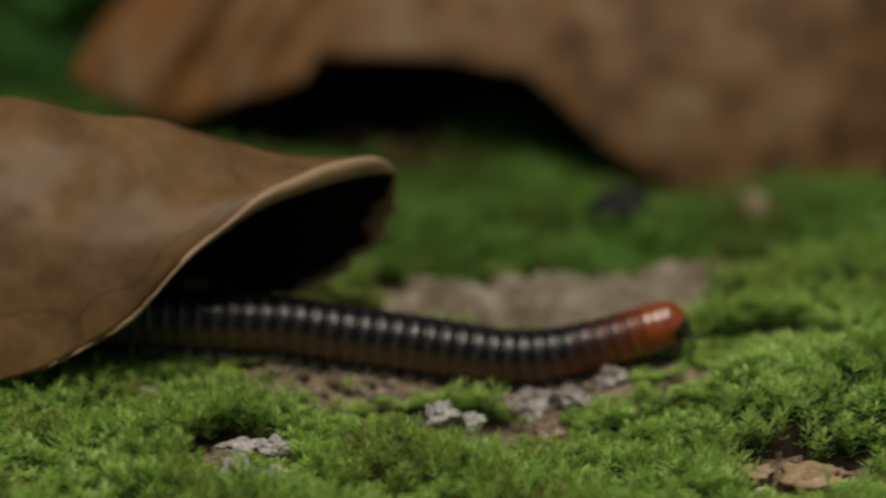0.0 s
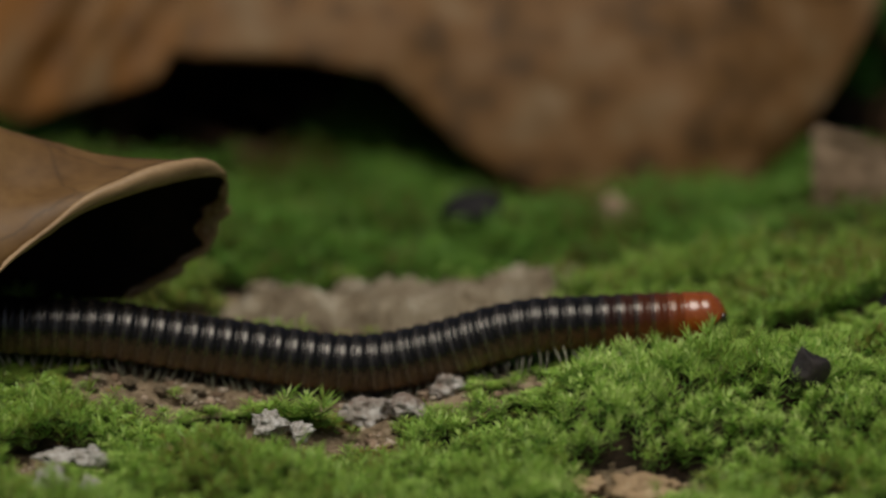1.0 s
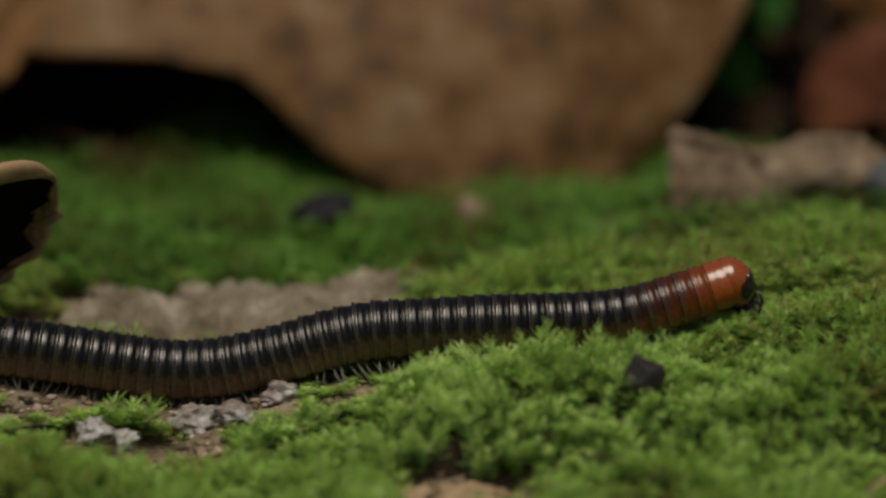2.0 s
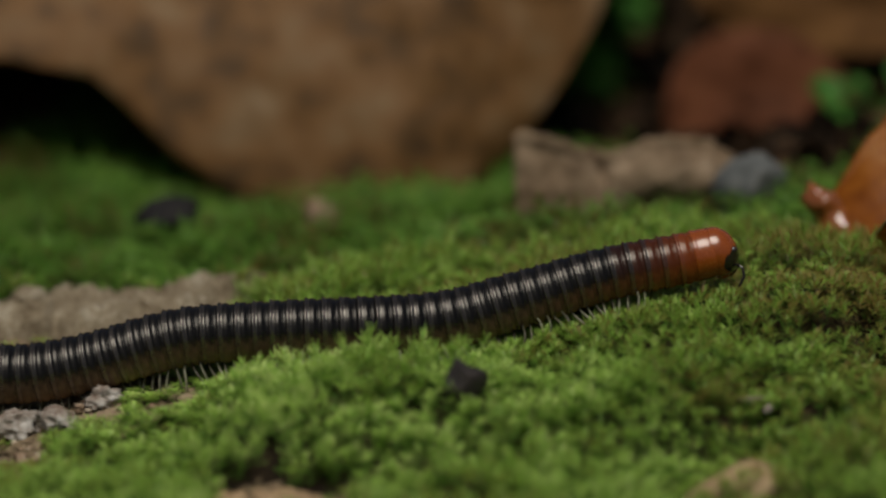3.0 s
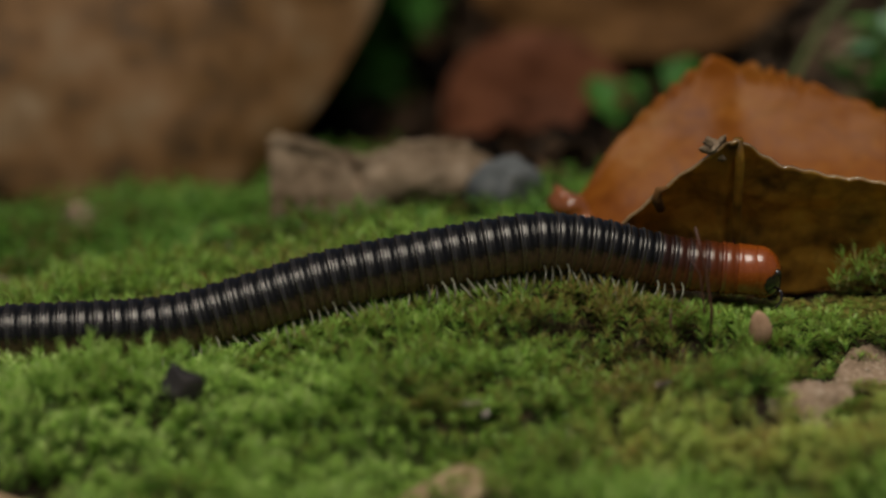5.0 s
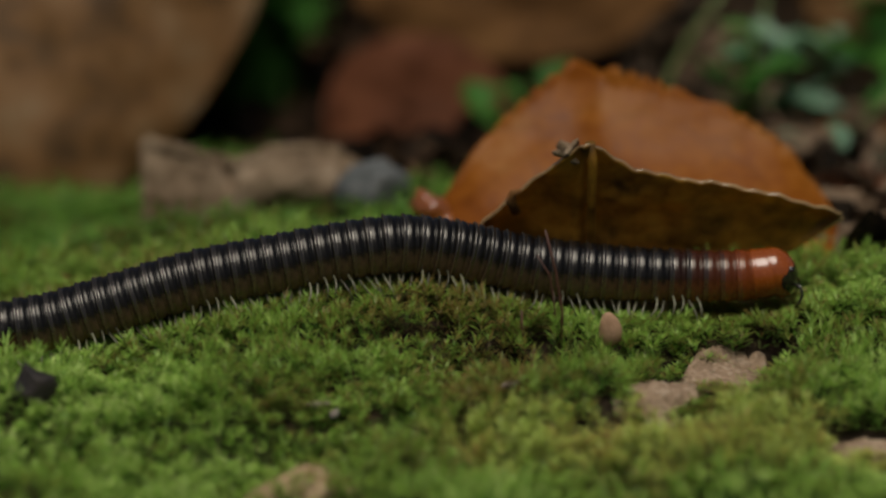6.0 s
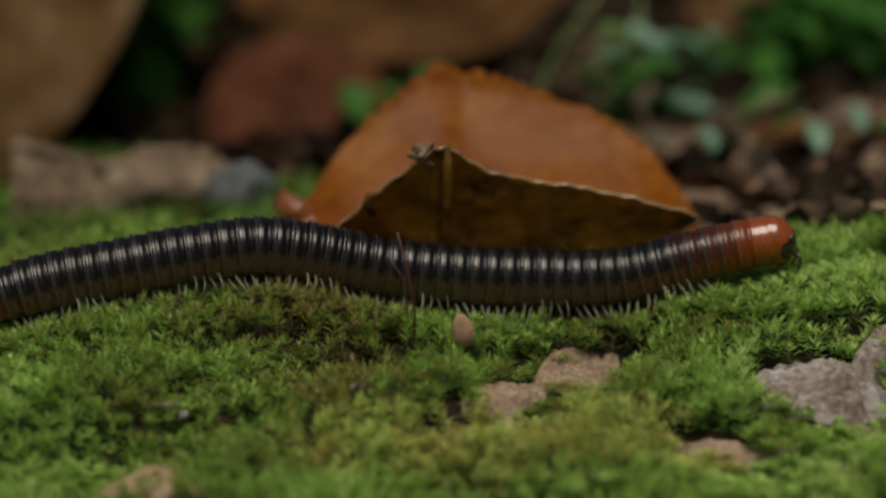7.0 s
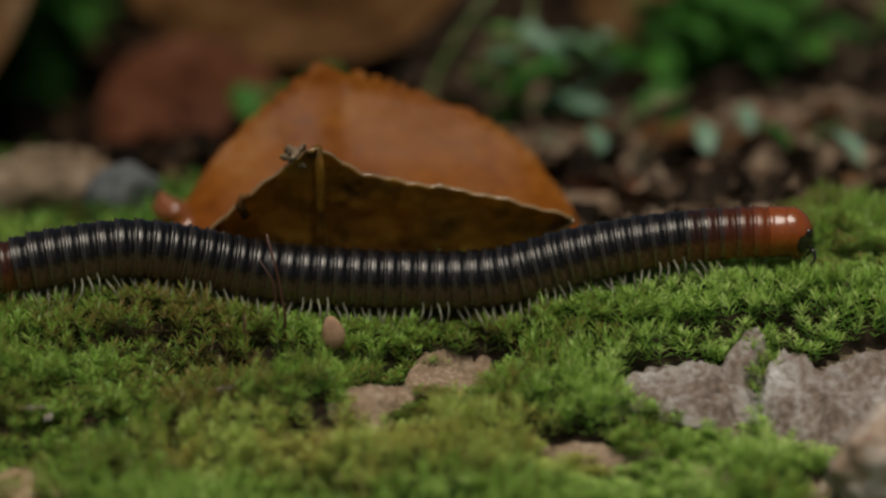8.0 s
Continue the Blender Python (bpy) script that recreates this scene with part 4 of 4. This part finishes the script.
dead_leaf("fallen_leaf", oval(167, 188, -6, 24, 20, 22, 8, 8), 40, 30, [M_REDLEAF, M_REDLEAF], 0.6, 2, 15, 3, "red-brown fallen leaf leaning in the litter")
dead_leaf("fallen_leaf", oval(190, 206, 20, 42, 17, 15, 8), 50, 30, [M_DARKLEAF, M_DARKLEAF], 0.6, 3, 18, 5, "brown fallen leaf leaning in the litter")
dead_leaf("fallen_leaf", oval(268, 212, 22, 13, 16, 15, 5), 40, 30, [M_BIGLEAF, M_RIM], 0.6, 2, 15, 9, "orange-brown fallen leaf standing in the litter")


# ---- small plants and litter ----
def leaflet(name, x, y, z, length, width, turn, tilt, material, label, group="", curl=0.3):
    def fn(u, v):
        a = (u - .5) * 2
        half = np.sin(np.pi * np.clip(v, 0.02, 0.98)) ** 0.8 * width / 2
        return a * half, v * length - length / 2, -curl * length * (v - .5) ** 2 + 0.25 * width * (a * half / (width / 2)) ** 2
    ob = sheet(name, fn, 9, 12, material, 0.25, None, label, wrinkle=0.25, wscale=5, seed=x, category="leaf", group=group)
    ob.matrix_world = pose(x * MM, y * MM, z * MM, tilt, 0, turn)
    return ob


def sprig(x, y, n, height_, spread, seed, material, label, big=1.0):
    """A small herb: a stalk with side stalks that carry leaflets."""
    r = random.Random(seed)
    root = empty("herb", (x * MM, y * MM, top(x, y) * MM), label, "plant")
    for i in range(n):
        a = r.uniform(0, 2 * math.pi)
        hz = height_ * r.uniform(0.45, 1.0)
        ex, ey = math.cos(a) * spread * r.uniform(.4, 1), math.sin(a) * spread * r.uniform(.3, .8)
        pts = [(0, 0, 0), (ex * .25, ey * .25, hz * .55), (ex * .7, ey * .7, hz * .9), (ex, ey, hz)]
        v, f = tube(pts, [.7, .6, .5, .3], 6)
        stem = part("stalk", mesh_np("stalk", v * MM, f), M_GREEN, root)
        for k in range(3):
            t = 0.5 + 0.25 * k
            px, py, pz = ex * t, ey * t, hz * (0.75 + .125 * k)
            ln = r.uniform(6, 11) * big
            u, w = [q.ravel() for q in np.meshgrid(np.linspace(-1, 1, 5), np.linspace(0, 1, 8), indexing="ij")]
            half = np.sin(np.pi * np.clip(w, .03, .97)) ** .8 * ln * .24
            p = np.stack([u * half, w * ln, 0.18 * ln * (u ** 2) * .5 - .3 * ln * w ** 2], 1)
            rot = np.array(Euler((radians(r.uniform(-10, 55)), radians(r.uniform(-25, 25)), r.uniform(0, 6.28))).to_matrix())
            part("leaflet", mesh_np("leaflet", (p @ rot.T + [px, py, pz]) * MM, grid_faces(5, 8)), material, stem)
    return root


sprig(240, 148, 7, 27, 20, 1, M_GREEN, "small dark green herb with narrow leaflets in the litter")
sprig(254, 158, 6, 25, 16, 2, M_BLUEGREEN, "small grey-green herb with pale leaflets")
sprig(278, 182, 7, 22, 20, 9, M_GREEN, "green herb with broad leaves behind the litter", 1.6)
sprig(296, 200, 9, 26, 26, 3, M_GREEN, "dark green herb in the shade behind the litter", 1.7)
sprig(286, 198, 8, 24, 20, 4, M_GREEN, "dark green herb in the shade behind the litter", 1.6)
sprig(303, 216, 9, 30, 22, 10, M_GREEN, "dark green herb in the shade behind the litter", 1.7)
sprig(190, 168, 4, 15, 14, 5, M_GREEN, "small bright green herb behind the dead leaf")
sprig(122, 208, 8, 34, 18, 6, M_GREEN, "dark green herb between the dead leaves", 1.4)
sprig(138, 222, 8, 34, 18, 7, M_GREEN, "dark green herb between the dead leaves", 1.4)
sprig(-95, 235, 8, 30, 24, 8, M_GREEN, "dark green herb behind the dead leaves", 1.4)
leaflet("green_leaf", 181, 158, 7.5, 9, 8, 20, 50, M_GREEN, "small round bright green leaf")
leaflet("green_leaf", 199, 160, 11, 11, 9, -30, 45, M_GREEN, "small round bright green leaf")
LITTER = [(258, 118, 12, 9, 7, 30, 60, 1), (268, 116, 10, 8, 6, -40, 70, 1), (281, 114, 12, 10, 8, 10, 50, 1), (296, 112, 13, 11, 8, 70, 50, 0), (249, 124, 11, 8, 5, 100, 50, 1), (275, 120, 16, 9, 6, -70, 60, 0), (312, 114, 12, 11, 8, 50, 60, 1), (290, 118, 16, 8, 7, 20, 70, 1)]
for x, y, z, ln, w, tu, ti, pale in LITTER:
    leaflet("small_leaf", x, y, z + top(x, y) - 2, ln * .9, w * .6, tu, ti * .7, M_BLUEGREEN if pale else M_GREEN, "small pale green leaf among dry litter" if pale else "small green leaf among dry litter", "small leaves in the litter")
r_ = random.Random(77)


def heap(x, y):
    """Height of the heap of dry litter over the soil."""
    return 11 * math.exp(-((y - 132) / 20) ** 2) * min(1, max(0, (x - 236) / 26))


for i in range(80):
    x, y = r_.uniform(238, 350), r_.uniform(84, 160)
    a, ln = r_.uniform(0, 6.28), r_.uniform(5, 15)
    bend = r_.uniform(-5, 5)
    ex, ey = ln * math.cos(a), .6 * ln * math.sin(a)
    pts = [(-ex, -ey, 0), (-.4 * ex + bend, -.4 * ey, r_.uniform(-1, 6)), (.3 * ex + bend, .3 * ey, r_.uniform(0, 9)), (ex, ey, r_.uniform(-2, 8))]
    w = r_.uniform(.35, 1.1)
    v, f = tube(pts, [w, w * 1.1, w, w * .5], 7)
    thing("twig", mesh_np("twig", v * MM, f), M_TWIG, "dry brown twig lying in the litter", "twig", "twigs in the litter", loc=Vector((x, y, top(x, y) + .8 + r_.uniform(.4, 1) * heap(x, y))) * MM)
for i in range(95):
    x, y = r_.uniform(238, 350), r_.uniform(88, 165)
    leaflet("leaf_scrap", x, y, top(x, y) + 1.5 + r_.uniform(.3, 1.1) * heap(x, y), r_.uniform(7, 17), r_.uniform(5, 10), r_.uniform(0, 360), r_.uniform(-80, 80),
            r_.choice([M_TWIG, M_PALELEAF, M_REDLEAF, M_TWIG, M_DARKLEAF, M_DARKLEAF]), "curled brown scrap of dead leaf", "leaf scraps in the litter", curl=r_.uniform(-.6, .9))


def stalk(x, y, pts, w, label):
    v, f = tube(pts, np.linspace(w, w * .55, len(pts)), 6)
    return thing("moss_stalk", mesh_np("moss_stalk", v * MM, f), M_SETA, label, "stalk", "stalks in the moss", loc=Vector((x, y, top(x, y) - .5)) * MM)


ST = "thin red-brown dry stalk standing in the moss"
stalk(188.5, -4, [(0, 0, 0), (.3, 0, 5), (-.3, 0, 10), (-.4, 0, 14)], .32, ST)
stalk(195, -3, [(.4, 0, 0), (.7, 0, 11), (-.6, 0, 19), (-2.6, 0, 27)], .34, ST)
stalk(195, -3, [(-.6, 0, 0), (-.5, 0, 10), (-1.6, 0, 18), (-4, 0, 22)], .24, ST)
stalk(191, -6, [(0, 0, 0), (-.5, 0, 4), (-1, 0, 9), (-.5, 0, 12)], .3, ST)
stalk(200, 24, [(1.5, 0, 0), (1.4, 0, 18), (1, 0, 22.5), (-2.8, 0, 25.5)], .34, ST)
for i in range(20):
    stalk(189 + r_.uniform(-6, 9), -7 + r_.uniform(-3, 3), [(0, 0, 0), (r_.uniform(-2, 2), 0, 2), (r_.uniform(-5, 5), -1, r_.uniform(2, 5))], .3, "short brown dead stalk in a dark gap of the moss")
M_GRASS = mat("pale_grass_stem", [(0.13, 0.20, 0.05), (0.26, 0.34, 0.12)], 200, 0.5, 0.1)
for x, y, pts, w in [(222, 150, [(-2, 0, 0), (-.5, 0, 14), (2.5, 0, 22), (8, 2, 31), (15, 4, 39)], .6), (241, 156, [(0, 0, 0), (1, 0, 14), (3, 0, 26), (4, 0, 36)], .5),
                     (247, 150, [(0, 0, 0), (-2, 0, 12), (-7, 0, 19), (-13, 0, 23)], .45), (262, 140, [(0, 0, 0), (3, 0, 10), (9, 0, 16), (17, 0, 17)], .5),
                     (284, 136, [(0, 0, 0), (-3, 0, 10), (-9, 0, 15), (-16, 0, 14)], .45), (302, 132, [(0, 0, 0), (4, 0, 9), (11, 0, 12), (19, 0, 10)], .5)]:
    v, f = tube(pts, np.linspace(w, w * .5, len(pts)), 7)
    thing("grass_stem", mesh_np("grass_stem", v * MM, f), M_GRASS, "thin pale green bent stem in the litter", "stem", "stems in the litter", loc=Vector((x, y, top(x, y) - 1)) * MM)
bm = bmesh.new()
bmesh.ops.create_uvsphere(bm, u_segments=16, v_segments=12, radius=1)
for q in bm.verts:
    k = 1 - .25 * q.co.z
    q.co = Vector((q.co.x * 2.2 * k, q.co.y * 1.3 * k, q.co.z * 3.6)) * MM
me = bpy.data.meshes.new("seed")
bm.to_mesh(me)
bm.free()
seed_ob = thing("seed", me, M_SEED, "flat oval tan seed stuck in the moss", "seed")
seed_ob.matrix_world = pose(.2046, -.004, .0092, 8, -12, 10)


def build_dew():
    """Tiny drops of water on the moss tips."""
    r = np.random.default_rng(21)
    bm = bmesh.new()
    bmesh.ops.create_icosphere(bm, subdivisions=2, radius=1.0)
    base = np.array([q.co[:] for q in bm.verts])
    tri = np.array([[q.index for q in f.verts] for f in bm.faces])
    bm.free()
    vs, fs = [], []
    while len(vs) < 70:
        x, y = r.uniform(-60, 320), r.uniform(-45, 5)
        if bare([x], [y])[0] > .2:
            continue
        fs.append(tri + len(vs) * len(base))
        vs.append(base * r.uniform(.15, .3) + [x, y, height([x], [y])[0] + r.uniform(3.2, 4.6)])
    me = mesh_np("dew", np.concatenate(vs) * MM, np.concatenate(fs))
    return thing("dew", me, M_DEW, "tiny clear drops of dew on moss tips", "dew", kind="stuff")


M_DEW = mat("water", [(0.8, 0.85, 0.85), (0.9, 0.92, 0.92)], 100, 0.05, 0, rough_var=0.02)
M_DEW.node_tree.nodes["Principled BSDF"].inputs["Transmission Weight"].default_value = 0.95
M_DEW.node_tree.nodes["Principled BSDF"].inputs["IOR"].default_value = 1.33
build_dew()



# ---- the millipede ----
PITCH, RADIUS, RINGS, SIDES = 3.215, 5.85, 47, 48


def lathe(stations, belly=0.97):
    """Rings round x: rows (x, radius, material). Returns vertices, faces and the faces' materials."""
    vs, fs, ms = [], [], []
    for x, r, _ in stations:
        for k in range(SIDES):
            a = 2 * math.pi * k / SIDES
            z = r * math.cos(a)
            vs.append((x, r * math.sin(a) * 0.97, z if z > 0 else z * belly))
    for i in range(len(stations) - 1):
        for k in range(SIDES):
            fs.append((i * SIDES + k, i * SIDES + (k + 1) % SIDES, (i + 1) * SIDES + (k + 1) % SIDES, (i + 1) * SIDES + k))
            ms.append(stations[i][2])
    fs.append(tuple(range(SIDES)))
    ms.append(0)
    fs.append(tuple((len(stations) - 1) * SIDES + k for k in range(SIDES))[::-1])
    ms.append(0)
    return np.array(vs), fs, ms


def ring_mesh(name, mats):
    R = RADIUS
    v, f, m = lathe([(2.3, R * .88, 0), (1.75, R * .915, 0), (1.5, R * .932, 0), (1.25, R * .94, 0), (1.05, R * .932, 0), (.95, R * .918, 0), (.84, R * .92, 0), (.68, R * .944, 0), (.45, R * .962, 0), (.2, R * .973, 0), (-.05, R * .977, 0),
                     (-.3, R * .975, 0), (-.52, R * .968, 1), (-.66, R * .965, 1), (-.8, R * .972, 1), (-.95, R * .992, 1), (-1.1, R * 1.008, 1), (-1.24, R * 1.013, 1), (-1.38, R * 1.006, 1), (-1.49, R * .982, 1), (-1.53, R * .94, 0), (-1.5, R * .88, 0)])
    me = mesh_np(name, v * MM, f)
    for q in mats:
        me.materials.append(q)
    me.polygons.foreach_set("material_index", m)
    return me


def leg_mesh(side_):
    v, f = tube([(0, 0, .4), (0, side_ * 1.7, .1), (.1, side_ * 3.4, -.5), (.35, side_ * 4.7, -1.7), (.4, side_ * 5.2, -3.0), (.1, side_ * 5.1, -4.3), (-.5, side_ * 4.7, -5.4)], [.22, .24, .24, .22, .19, .13, .05], 7)
    me = mesh_np("leg", v * MM, f)
    me.materials.append(M_LEG)
    return me


millipede = empty("millipede", (0.048, 0, 0), "black glossy millipede with orange head and pale legs, crawling over moss", "millipede")
ring_meshes = [ring_mesh("ring", q) for q in SHADES]
leg_l, leg_r = leg_mesh(1), leg_mesh(-1)
chain, legs = [], []     # (object, distance behind the head's tip), (leg, ring number, half, side)

# head: rounded capsule, dark face, eyes, mouth plate, two feelers
HX, HR = [-2.8, -1.6, -.6, .4, 1.3, 2.1, 2.8, 3.3, 3.65, 3.78], [4.3, 4.55, 4.62, 4.5, 4.2, 3.65, 2.95, 2.15, 1.2, .2]
hs = np.concatenate([np.linspace(-2.8, 2.8, 22), np.linspace(2.9, 3.78, 14)])
hv, hf, _ = lathe([(x, float(np.interp(x, HX, HR)), 0) for x in hs], 1.0)
hv[:, 2] -= np.clip(hv[:, 0] + 1, 0, 5) * .2
head_me = mesh_np("head", hv * MM, hf)
head = part("head", head_me, M_HEAD, millipede, "orange head with a black face")
ff = [q for q in hf if len(q) == 4 and ((hv[list(q), 2].mean() + .6) / 2.6) ** 2 + ((3.9 - hv[list(q), 0].mean()) / 3.5) ** 2 < 1]
part("face", mesh_np("face", (hv * 1.022 + [.03, 0, 0]) * MM, ff), M_FACE, head, "black shiny face")
for s in (-1, 1):
    bm = bmesh.new()
    bmesh.ops.create_uvsphere(bm, u_segments=14, v_segments=10, radius=1.0 * MM)
    me = bpy.data.meshes.new("eye")
    bm.to_mesh(me)
    bm.free()
    me.polygons.foreach_set("use_smooth", np.ones(len(me.polygons), bool))
    e = part("eye", me, M_FACE, head, "black eye patch")
    e.location, e.scale = (2.1 * MM, s * 2.75 * MM, 1.2 * MM), (.8, .7, .9)
    v, f = tube([(3.0, s * 1.6, -1.6), (4.3, s * 2.6, -2.0), (4.7, s * 3.2, -3.4), (4.2, s * 3.5, -4.8), (3.6, s * 3.6, -5.8)], [.26, .3, .28, .28, .2], 7)
    part("antenna", mesh_np("antenna", v * MM, f), M_FACE, head, "thin black feeler")
jv, jf, _ = lathe([(.2, 2.6, 0), (1.2, 2.7, 0), (2.2, 2.2, 0), (2.9, 1.2, 0)], 1.0)
jv[:, 2] = jv[:, 2] * .8 - 3.0
part("mouth_plate", mesh_np("mouth_plate", jv * MM, jf), M_HEAD, head)
chain.append((head, 3.7))
cv, cf, _ = lathe([(2.1, 4.3, 0), (2.0, 4.5, 0), (1.7, 4.66, 0), (1.3, 4.78, 0), (.8, 4.87, 0), (.2, 4.93, 0), (-.4, 4.93, 0), (-.9, 4.9, 0), (-1.2, 4.93, 0), (-1.5, 5.02, 0), (-1.8, 5.06, 0), (-2.0, 5.0, 0), (-2.1, 4.8, 0), (-2.1, 4.4, 0)], .95)
chain.append((part("collum", mesh_np("collum", cv * MM, cf), M_HEAD, millipede, "smooth orange neck shield"), 6.6))
for i in range(RINGS):
    d = 10.2 + PITCH * i
    ring = new("ring", ring_meshes[min(i, 3 * (RINGS - 1 - i), 12)])
    ring.parent = millipede
    k = np.interp(i, [0, 5, 12, RINGS - 4, RINGS - 1], [.87, .91, 1.0, 1.0, .82])
    ring.scale = (1, k, k)
    chain.append((ring, d))
    if 2 < i < RINGS - 2:
        for half in (0, 1):
            for s in (-1, 1):
                lg = new("leg", leg_r if s < 0 else leg_l)
                lg.parent = ring
                legs.append((lg, i, half, s))
tv, tf, _ = lathe([(2, 4.0, 0), (0, 3.9, 0), (-1.6, 3.1, 0), (-2.8, 1.8, 0), (-3.4, .4, 0)], .95)
chain.append((part("tail_plate", mesh_np("tail_plate", tv * MM, tf), M_HEAD, millipede, "rounded orange tail end"), 10.2 + PITCH * RINGS))

HEAD_T = [0, .2, .5, 1.0, 1.5, 1.7, 2.0, 2.2, 3.3, 3.5, 4.0, 4.2, 5.3, 5.5, 6.0, 6.5, 7.0, 7.5, 8.0]
HEAD_X = [48.5, 54.6, 67.7, 86.8, 105.8, 113.6, 122, 127, 160, 167.6, 181, 187.7, 218.1, 224.5, 240.5, 254.2, 268.2, 282.1, 295.4]
LIFT_T = [0, 1.0, 1.5, 2.0, 3.3, 3.7, 3.9, 4.05, 4.2, 4.5, 6.0, 8.0]
LIFT_Z = [0, 0, -3, .5, 0, 2.5, 4.5, 1.5, -3.5, 0, 0, 0]


def on_track(s):
    return np.array([np.interp(s, PS, a) for a in (PX, PY, PZ)])


def motions():
    times = [round(.2 * k, 2) for k in range(41)]
    root, poses = [], {id(o): [] for o, _ in chain}
    for t in times:
        hx = float(np.interp(t, HEAD_T, HEAD_X))
        s0 = float(np.interp(hx, PX, PS))
        lift = float(np.interp(t, LIFT_T, LIFT_Z))
        base = np.array([hx, 0, 0])
        root.append((t, pose(*(base * MM))))
        for o, d in chain:
            raise_ = lambda q: lift * math.exp(-(q / 13) ** 2)
            a, b = on_track(s0 - d - 2.2), on_track(s0 - d + 2.2)
            p = on_track(s0 - d)
            p[2] += raise_(d)
            a[2] += raise_(d + 2.2)
            b[2] += raise_(max(d - 2.2, 0))
            t3 = Vector(b - a).normalized()
            yaw, pitch = math.degrees(math.atan2(t3.y, t3.x)), -math.degrees(math.asin(t3.z))
            pitch += 16 if o is head else 0
            poses[id(o)].append((t, pose(*((p - base) * MM), 0, pitch, yaw)))
    walk(millipede, root)
    for o, _ in chain:
        walk(o, poses[id(o)])
    for lg, i, half, s in legs:
        rows = []
        for n in range(81):
            t = n * .1
            ph = 2 * math.pi * ((i + half * .5) / 7.0 + 1.9 * t) + (.15 if s > 0 else 0)
            up = max(0, math.cos(ph))
            # tucked in where the body lies close on the bare ground
            x = float(np.interp(t, HEAD_T, HEAD_X)) - 10.2 - PITCH * i
            tuck = 40 * min(1, max(0, (58 - x) / 24))
            rows.append((t, pose((-.8 + PITCH / 2 * half) * MM, s * 1.2 * MM, (-4.55 + .5 * up) * MM, s * (36 * up * (1 - tuck / 50) - 6 - tuck), 30 * math.sin(ph), 0)))
        walk(lg, rows)


motions()
